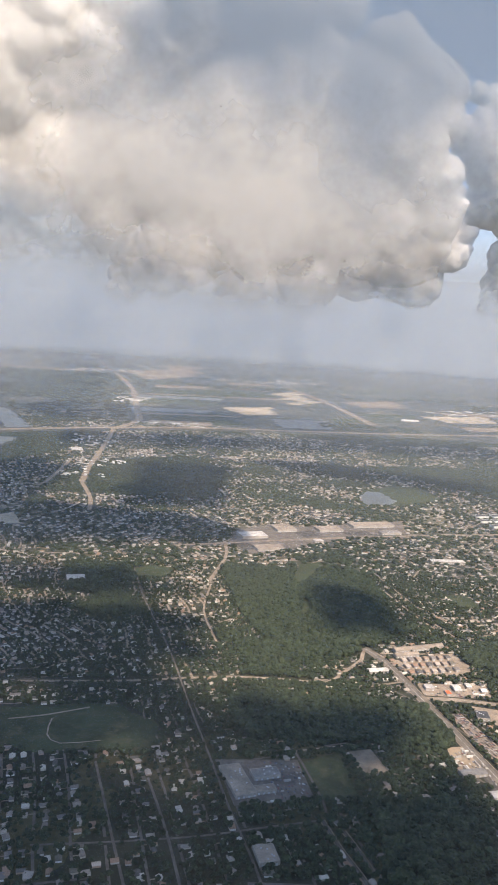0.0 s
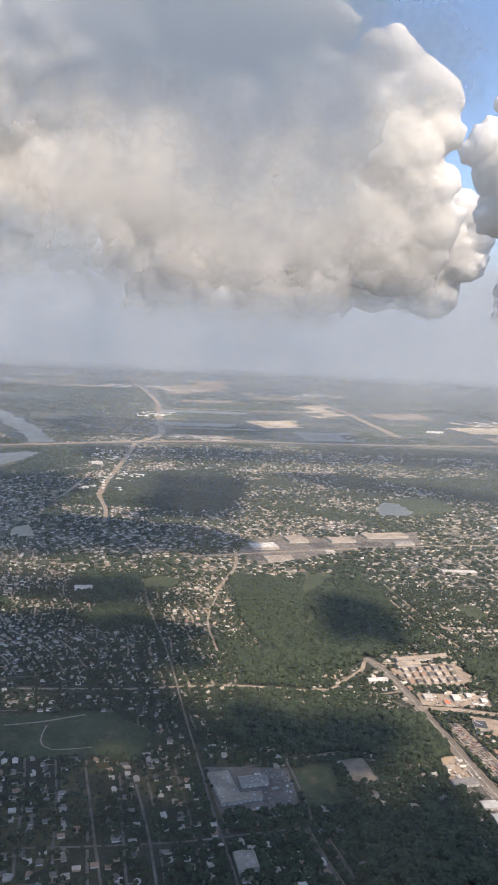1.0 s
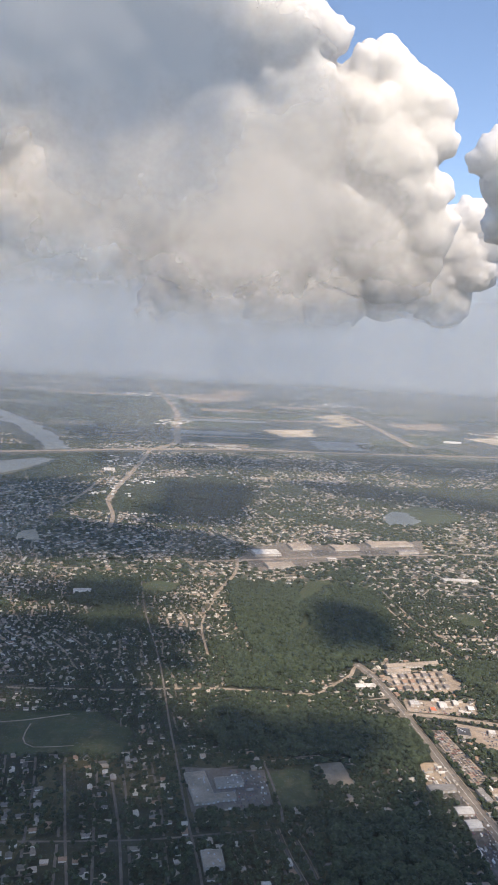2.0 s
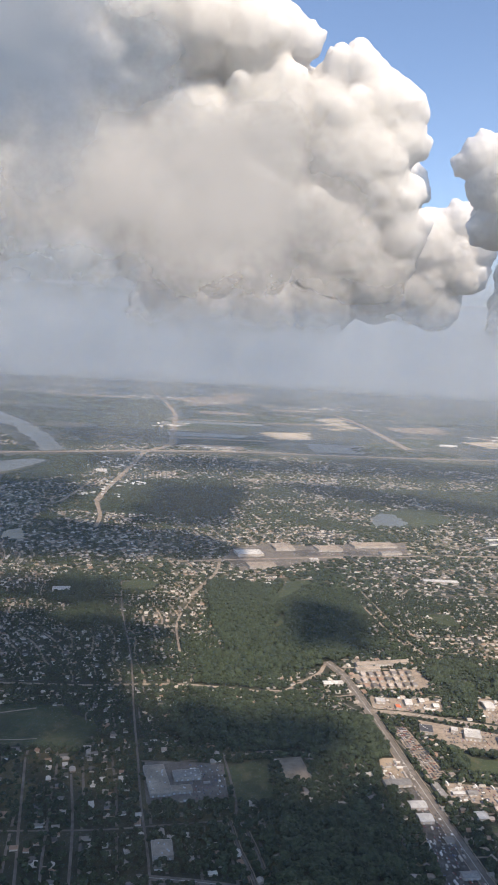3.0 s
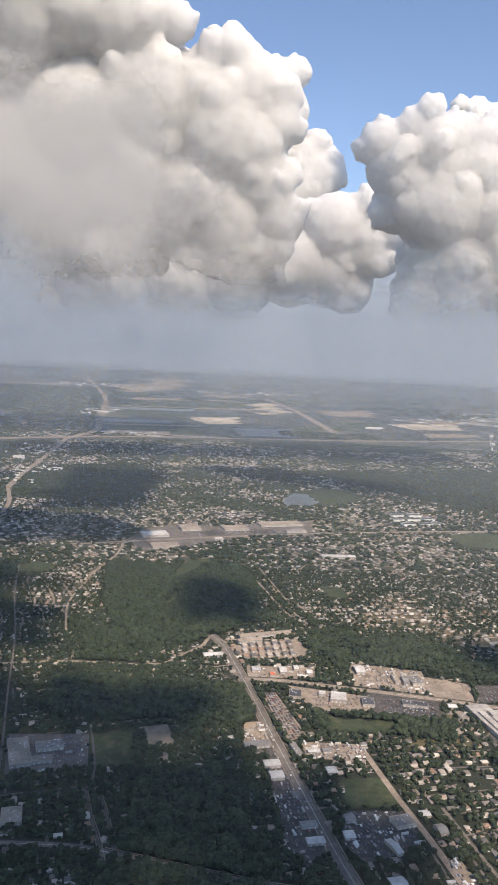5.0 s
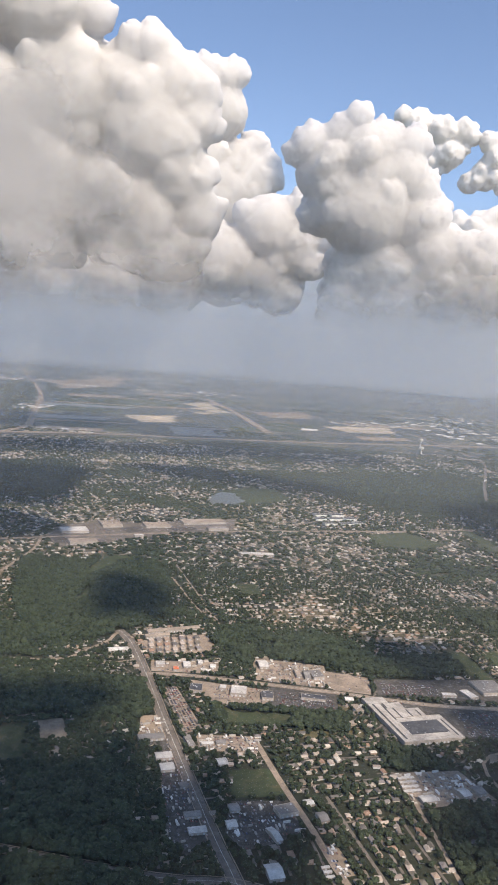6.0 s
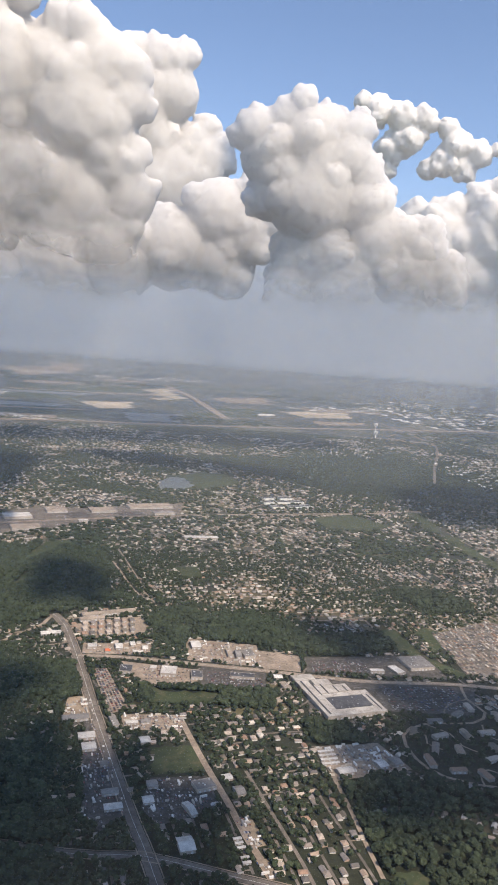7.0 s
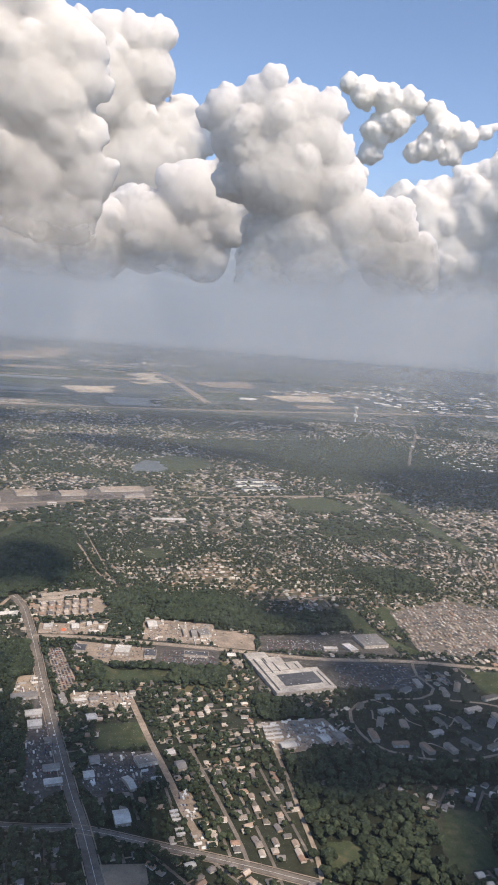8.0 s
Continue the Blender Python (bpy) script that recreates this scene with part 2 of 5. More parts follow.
def road(pts, width, z, material, label, marked=False, kerb=False, name="road"):
    line = smooth_line(pts)
    ob = tagged(new(name, strip_mesh(name, line, width / 2, width / 2, z, material)), label, "road", kind="structure")
    ROAD_LINES.append((line, width / 2))
    if marked:
        part("median_line", strip_mesh("median_line", line, 0.035, 0.035, z + 0.012, PAINT), ob)
    if kerb:
        for s in (1, -1):
            off = width / 2 + 0.25
            d = np.gradient(line, axis=0)
            d /= np.linalg.norm(d, axis=1, keepdims=True)
            side = line + s * off * np.stack([-d[:, 1], d[:, 0]], 1)
            part("sidewalk", strip_mesh("sidewalk", side, 0.13, 0.13, z + 0.02, CONCRETE), ob, "pale concrete sidewalk")
    return ob


def inside(poly, x, y):
    p = np.array(poly, float)
    res = np.zeros(np.shape(x), bool)
    j = len(p) - 1
    for i in range(len(p)):
        c = ((p[i, 1] > y) != (p[j, 1] > y)) & (x < (p[j, 0] - p[i, 0]) * (y - p[i, 1]) / (p[j, 1] - p[i, 1] + 1e-12) + p[i, 0])
        res ^= c
        j = i
    return res


def box_verts(w, d, h, z0=0.0):
    return [(sx * w / 2, sy * d / 2, z) for z in (z0, z0 + h) for sx, sy in ((-1, -1), (1, -1), (1, 1), (-1, 1))]


BOX_FACES = [[0, 1, 5, 4], [1, 2, 6, 5], [2, 3, 7, 6], [3, 0, 4, 7], [4, 5, 6, 7], [3, 2, 1, 0]]


def box_mesh(name, w, d, h, material, z0=0.0, cx=0.0, cy=0.0):
    return mesh_of(name, [(x + cx, y + cy, z) for x, y, z in box_verts(w, d, h, z0)], BOX_FACES, [material])


def gable_mesh(name, w, d, z0, rise, over, thick, material):
    """A pitched roof with its ridge along w, with eaves and thickness."""
    w2, d2 = w / 2 + over, d / 2 + over
    drop = over * rise / (d / 2)
    top = [(-w2, -d2, z0 - drop), (w2, -d2, z0 - drop), (w2, 0, z0 + rise), (-w2, 0, z0 + rise), (w2, d2, z0 - drop), (-w2, d2, z0 - drop)]
    low = [(x, y, z - thick) for x, y, z in top]
    f = [[0, 1, 2, 3], [3, 2, 4, 5], [7, 6, 9, 8], [8, 9, 11, 10], [0, 6, 7, 1], [5, 4, 10, 11], [1, 7, 8, 2], [2, 8, 10, 4], [0, 3, 9, 6], [3, 5, 11, 9]]
    return mesh_of(name, top + low, f, [material])


def hip_mesh(name, w, d, z0, rise, over, thick, material):
    w2, d2, r = w / 2 + over, d / 2 + over, max(0.02, (w - d) / 2)
    top = [(-w2, -d2, z0), (w2, -d2, z0), (w2, d2, z0), (-w2, d2, z0), (-r, 0, z0 + rise), (r, 0, z0 + rise)]
    low = [(x, y, z - thick) for x, y, z in top[:4]]
    f = [[0, 1, 5, 4], [1, 2, 5], [2, 3, 4, 5], [3, 0, 4], [0, 6, 7, 1], [1, 7, 8, 2], [2, 8, 9, 3], [3, 9, 6, 0], [9, 8, 7, 6]]
    return mesh_of(name, top + low, f, [material])


FOOTPRINTS = []


def hall(name, x, y, w, d, turn, h, roof, label, category, walls=None, pitched=False, units=0, kind_group=""):
    """A low commercial building: walls, a flat roof with a parapet or a pitched one, doors on the front and roof units."""
    root = tagged(new(name), label, category, kind_group)
    root.matrix_world = pose(x, y, 0, 0, 0, turn)
    walls = walls or BLOCK
    part("wall", box_mesh("wall", w, d, h, walls), root)
    if pitched:
        part("roof", gable_mesh("roof", w, d, h + 0.01, 0.12 * d, 0.08, 0.05, roof), root)
    else:
        part("roof", box_mesh("roof", w - 0.16, d - 0.16, 0.05, roof, h), root)
        for sx, sy, ww, dd in ((0, -1, w, 0.08), (0, 1, w, 0.08), (-1, 0, 0.08, d - 0.16), (1, 0, 0.08, d - 0.16)):
            part("parapet", box_mesh("parapet", ww, dd, 0.14, walls, h, sx * (w / 2 - 0.04), sy * (d / 2 - 0.04)), root)
    rr = random.Random(int(x * 31 + y * 17))
    for k in range(units):
        part("roof_unit", box_mesh("roof_unit", 0.3, 0.24, 0.18, STEEL, h + 0.05, rr.uniform(-0.38, 0.38) * w, rr.uniform(-0.35, 0.35) * d), root, "galvanised rooftop air unit")
    n = max(1, int(w / 1.1))
    for k in range(n):
        part("loading_door", box_mesh("loading_door", 0.45, 0.04, min(0.5, h * 0.6), STEEL, 0, (k + 0.5) / n * w - w / 2, -d / 2 - 0.015), root)
    FOOTPRINTS.append((x, y, w / 2 + 0.4, d / 2 + 0.4, radians(turn)))
    return root


# ---------------------------------------------------------------- ground
def build_ground():
    rings = [0, 60, 120, 200, 320, 500, 800, 1200, 1800, 2600, 3600, 4950]
    n = 96
    v, f = [(40, 0, 0)], []
    for r in rings[1:]:
        v += [(40 + r * math.cos(2 * math.pi * k / n), r * math.sin(2 * math.pi * k / n), 0) for k in range(n)]
    for k in range(n):
        f.append([0, 1 + k, 1 + (k + 1) % n])
    for q in range(len(rings) - 2):
        a, b = 1 + q * n, 1 + (q + 1) * n
        f += [[a + k, b + k, b + (k + 1) % n, a + (k + 1) % n] for k in range(n)]
    tagged(new("ground", mesh_of("ground", v, f, [LAND])), "flat green plain with woods, lawns and worn earth", "ground", kind="structure")


build_ground()

# Woods, open ground and paved lots, as outlines in plan
WOODS = [
    [(32, 157), (53, 159), (57, 138), (63, 127), (60, 104), (30, 104), (34, 139)],
    [(1, 205), (56, 205), (60, 186), (62, 180), (50, 181), (2, 183)],
    [(-7, 331), (21, 328), (48, 343), (58, 330), (62, 297), (57, 255), (36, 234), (12, 246), (2, 275)],
    [(123, 133), (137, 131), (148, 126), (148, 109), (150, 95), (121, 95), (122, 118)],
    [(122, 146), (136, 146), (152, 140), (176, 142), (178, 132), (146, 131), (124, 136)],
    [(93, 236), (140, 232), (168, 236), (165, 222), (140, 214), (95, 226)],
    [(76, 190), (98, 189), (115, 188), (112, 178), (92, 180), (76, 181)],
    [(118, 172), (130, 169), (134, 160), (120, 158)],
    [(100, 640), (330, 700), (330, 560), (235, 480), (190, 520)],
    [(-420, 540), (-190, 530), (-150, 640), (-160, 760), (-420, 800)],
    [(245, 560), (360, 640), (440, 640), (440, 420), (320, 400), (270, 440)],
    [(-130, 465), (-20, 470), (-5, 560), (-40, 640), (-110, 600)],
    [(150, 92), (190, 92), (190, 128), (162, 126), (158, 106)],
    [(40, 880), (300, 880), (300, 850), (150, 790), (40, 820)],
]
OPEN = [
    [(29, 178), (18, 171), (23, 157), (31, 159)],
    [(79, 158), (91, 159), (92, 148), (80, 146)],
    [(152, 124), (161, 122), (157, 106), (146, 104)],
    [(86, 530), (111, 555), (134, 556), (140, 520), (132, 505), (101, 484), (79, 481)],
    [(78, 189), (98, 187), (96, 180), (80, 180)],
    [(29, 340), (41, 345), (36, 324), (27, 306), (24.5, 314)],
]
# shade under the trees is put into these dark ground sheets
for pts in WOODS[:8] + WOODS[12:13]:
    flat("forest_floor", pts, 0.014, FOREST_FLOOR, "dark ground sheet painted with woodland shade", "ground", rough=0.05)
flat("sports_field", OPEN[0], 0.03, GRASS, "mown green school sports field in cloud shade", "field")
flat("park_lawn", OPEN[1], 0.03, GRASS, "mown green park lawn beside the main road", "lawn", rough=0.06)
flat("meadow", OPEN[2], 0.03, GRASS, "rough brown-green meadow beside woodland", "field", rough=0.06)
flat("marsh", OPEN[3], 0.03, GRASS, "pale green marshy meadow beside a lake", "field", rough=0.06)
flat("clearing", OPEN[4], 0.03, GRASS, "green clearing between trees behind the shops", "field", rough=0.06)
OPEN.append([(-62, 190), (-30, 196), (-17, 186), (-17, 174), (-46, 170), (-60, 174)])
flat("park_meadow", OPEN[6], 0.03, GRASS, "dark green park meadow in cloud shade", "lawn", rough=0.06)
flat("glade", OPEN[5], 0.03, GRASS, "bright green glade in the wooded park", "lawn", rough=0.06)
MORE_OPEN = [
    ("glade", [(27.8, 292), (31, 288), (29.5, 273.5), (25.3, 270.6)], GRASS, "small bright glade in the wooded park"),
    ("lawn", [(171, 418), (198, 430), (216, 405), (198, 388), (173, 390)], GRASS, "broad green lawn among far houses"),
    ("power_corridor", [(237, 446), (246, 445), (247, 346), (250, 320), (243, 318), (240, 342)], GRASS, "straight mown strip through the suburb"),
    ("green_plot", [(173.6, 242), (181, 240), (180, 226), (172, 219)], GRASS, "brown-green plot beside mobile homes"),
    ("playing_field", [(88, 306), (98, 308), (100, 292), (91, 291)], GRASS, "green playing field among houses"),
    ("dry_clearing", [(125.2, 114), (132, 114), (132.8, 107.6), (125, 106.4)], GRASS, "dry yellowish clearing beside a wood"),
]
for nm, pts, mat, lab in MORE_OPEN:
    OPEN.append(pts)
    flat(nm, pts, 0.034, mat, lab, "lawn", rough=0.05)
LOTS = [
    ("townhouse_court", [(53, 236), (75, 245), (78.5, 234), (74.5, 227), (57, 224)], CONCRETE, "pale paved court between townhouse rows"),
    ("sandy_lot", [(-129, 397), (-122.5, 406), (-111, 382), (-123.6, 379)], SAND, "pale sandy lot in the far suburb"),
    ("store_lot", [(70, 207), (93, 202), (92, 191), (76, 192)], CONCRETE, "tan concrete car park round a store"),
    ("car_yard", [(62, 201), (66, 202), (73.5, 177), (68.5, 174)], CONCRETE, "tan concrete yard filled with parked cars"),
    ("shop_forecourt", [(57.5, 220), (79, 221), (79, 212), (58, 212)], CONCRETE, "pale concrete forecourt in front of small shops"),
    ("strip_lot", [(94, 205), (113, 201), (112, 190), (93, 190)], ASPHALT, "dark asphalt car park with rows of cars"),
    ("market_lot", [(90, 226), (113, 222), (113, 205), (90, 209)], CONCRETE, "pale paved yard round workshops"),
    ("empty_lot", [(112, 218), (126, 214), (124, 202), (113, 204)], CONCRETE, "empty pale concrete car park"),
    ("mall_lot", [(124, 199), (176, 193), (168, 176), (142, 178), (122, 178)], ASPHALT, "wide dark asphalt car park beside a big store"),
    ("plaza_lot", [(127, 213), (168, 217), (170, 199), (126, 202)], ASPHALT, "dark asphalt car park of a shopping plaza"),
    ("works_yard", [(119, 159), (136, 161), (141, 149), (121, 144)], CONCRETE, "dusty pale industrial yard with stores of goods"),
    ("truck_yard", [(57, 183), (62.5, 184), (66, 172), (57, 171)], DRY, "bare sandy yard beside sheds"),
    ("gravel_yard", [(63, 153), (70, 153), (71.5, 143), (65, 142)], DRY, "bare gravel yard beside the main road"),
    ("depot_lot", [(71, 174), (88, 174), (87, 166), (73, 166)], CONCRETE, "paved depot yard with parked vehicles"),
    ("works_strip", [(62.5, 171), (66, 171), (74.6, 132), (70, 126), (66, 130), (64, 150)], ASPHALT, "worn grey paved yards beside the main road"),
    ("roadside_lot", [(79, 145), (92, 146), (94, 134), (81, 128), (77.5, 134)], ASPHALT, "worn grey paved lots with small buildings"),
    ("tan_yard", [(97, 130), (100, 131), (102.5, 122), (99.5, 121)], DRY, "bare tan yard beside the side street"),
    ("tan_yard", [(99.5, 117.5), (101.8, 118), (103, 112.5), (101, 112)], DRY, "bare tan yard beside the cross road"),
    ("ploughed_field", [(82, 109), (91, 109), (92, 100), (82, 100)], DRY, "bare brown field beside the cross road"),
    ("school_lot", [(-2, 171), (18, 173), (21, 157), (3, 153)], STREET, "grey paved school yard"),
    ("mall_court", [(0, 396), (22, 416), (38, 412), (60, 424), (96, 440), (94, 410), (66, 398), (36, 372), (8, 350), (-4, 370)], STREET, "pale paved grounds of a shopping centre"),
    ("ball_ground", [(31, 178), (37, 180), (40, 170), (33, 168)], DRY, "bare brown ball ground"),
]
for k, (nm, pts, mat, lab) in enumerate(LOTS):
    flat(nm, pts, 0.045 + 0.004 * (k % 3), mat, lab, "car park")

# ---------------------------------------------------------------- roads
road([(45, 245), (50, 235), (57, 208.5), (63.8, 179), (70.6, 151), (75.6, 131), (79, 119), (84, 98), (90, 70)], 2.6, 0.085, STREET, "worn pale four-lane main road with sidewalks", True, True, "main_road")
road([(57, 210), (69, 210), (90, 206.5), (112, 202.5), (142, 196.5), (170, 195.5), (198, 191), (240, 186)], 2.3, 0.095, CONCRETE, "wide pale concrete shopping road", True, False, "shopping_road")
road([(30, 128), (64, 120), (78, 119), (95, 113), (110, 107.5), (122, 102.5), (150, 92)], 2.0, 0.078, STREET, "grey two-lane cross road", True, True, "cross_road")
road([(6, 129), (17, 129.3), (25, 129), (33, 127.5)], 1.6, 0.072, STREET, "grey two-lane cross road in cloud shade", True, False, "cross_road")
road([(-44, 320), (-34, 281), (-19.5, 234), (-10, 197), (-2.7, 170), (2, 152), (6.3, 138), (9, 128), (16, 100)], 0.55, 0.08, STREET, "straight grey avenue through the suburb", False, False, "avenue")
road([(-60, 206), (-30, 210), (-13, 214), (1.4, 217), (21, 217), (30, 217), (36, 225), (43, 235.5), (45, 243), (51, 238)], 1.3, 0.074, CONCRETE, "pale concrete suburban street", False, False, "street")
road([(87, 171), (91.5, 152), (96, 135), (98.5, 124), (102, 113)], 1.5, 0.07, CONCRETE, "tan dusty side street", False, False, "street")
road([(101, 148), (105, 131), (108.4, 116), (109.6, 108.5)], 0.8, 0.066, STREET, "narrow grey lane between houses", False, False, "street")
road([(121, 146), (121.8, 135), (122.2, 121), (122.8, 111), (122.2, 103)], 0.9, 0.068, CONCRETE, "pale lane along the edge of a wood", False, False, "street")
road([(-106, 500), (-114, 565), (-123, 670), (-137, 795)], 4.6, 0.4, CONCRETE, "pale highway through the far suburb", False, False, "highway")
road([(-137, 795), (-124, 880), (-140, 990), (-180, 1230), (-215, 1430), (-300, 1800), (-470, 2480), (-870, 4218)], 9.0, 0.5, CONCRETE, "pale highway running off to the horizon", False, False, "highway")
road([(-420, 610), (-236, 736), (-139, 804), (-26, 855), (85, 881), (225, 921), (383, 987), (623, 1078), (900, 1190)], 12.0, 0.55, CONCRETE, "pale motorway across the plain", False, False, "motorway")
road([(-30, 358), (6, 373), (41, 387), (86, 403), (147, 421), (230, 440)], 2.6, 0.1, CONCRETE, "pale road past a shopping centre", False, False, "street")
road([(-10.5, 306), (-4.6, 345), (-6, 372)], 1.6, 0.09, CONCRETE, "pale street by the wooded park", False, False, "street")
road([(150, 279), (182, 288), (222, 298), (252, 305), (300, 318)], 1.2, 0.09, STREET, "grey suburban street", False, False, "street")

road([(-9.4, 303), (-10.6, 272), (-4.5, 242)], 0.8, 0.071, CONCRETE, "tan street between trees", False, False, "street")
road([(56.9, 325), (63.9, 303), (72.2, 272.5), (82.2, 253)], 0.8, 0.073, CONCRETE, "tan street past sunlit houses", False, False, "street")
road([(62.8, 332), (75.9, 275.5)], 0.6, 0.069, CONCRETE, "pale street past sunlit houses", False, False, "street")
road([(-45, 186), (-44.2, 178), (-40, 174.2), (-30.5, 176.6)], 0.4, 0.06, CONCRETE, "thin pale path across a park meadow", False, False, "path")
road([(114, 414), (172, 423), (235, 446), (286, 460), (326, 458)], 2.2, 0.11, CONCRETE, "pale street across the far suburb", False, False, "street")
road([(412, 1046), (427, 976), (401, 827), (333, 649), (300, 560)], 2.4, 0.45, STREET, "pale road down from an interchange", False, False, "highway")
road([(397, 994), (440, 930), (520, 950), (600, 1010)], 4.0, 0.47, CONCRETE, "pale slip road of an interchange", False, False, "slip_road")
road([(-133, 591), (-128.5, 502), (-129.5, 481)], 2.6, 0.3, CONCRETE, "pale street off the highway", False, False, "street")
road([(-106, 500), (-91, 455), (-84, 420)], 2.6, 0.3, CONCRETE, "pale street off the highway", False, False, "street")

road([(-36.6, 136.6), (-20.2, 139.1), (-3.5, 142.3), (7.8, 145.7), (21.9, 149.8)], 0.6, 0.067, STREET, "grey residential cross street", False, False, "street")
road([(-30, 167.3), (-24.9, 151.7), (-20.7, 138.7), (-17.4, 129), (-12, 112)], 0.6, 0.063, STREET, "grey residential street", False, False, "street")
road([(-16.9, 161.8), (-12, 147.3), (-8.4, 135), (-4, 118)], 0.6, 0.065, STREET, "grey residential street", False, False, "street")
road([(21.9, 149.8), (24.7, 140.9), (27.8, 133.4), (31, 124)], 0.5, 0.064, STREET, "grey residential street", False, True, "street")
road([(26, 146.5), (28.6, 139.7), (30.5, 133.7)], 0.5, 0.061, STREET, "grey residential street", False, True, "street")
road([(-56, 184.5), (-47.3, 187.5), (-36.6, 193.1)], 0.6, 0.062, CONCRETE, "pale street along a park", False, False, "street")
road([(17.2, 178), (19, 172), (22.6, 157), (23, 152)], 0.6, 0.063, STREET, "pale lane beside a sports field", False, False, "lane")
road([(10, 175), (18, 177), (29.5, 180.6), (38.5, 182.4)], 0.6, 0.064, CONCRETE, "pale lane beside a sports field", False, False, "lane")

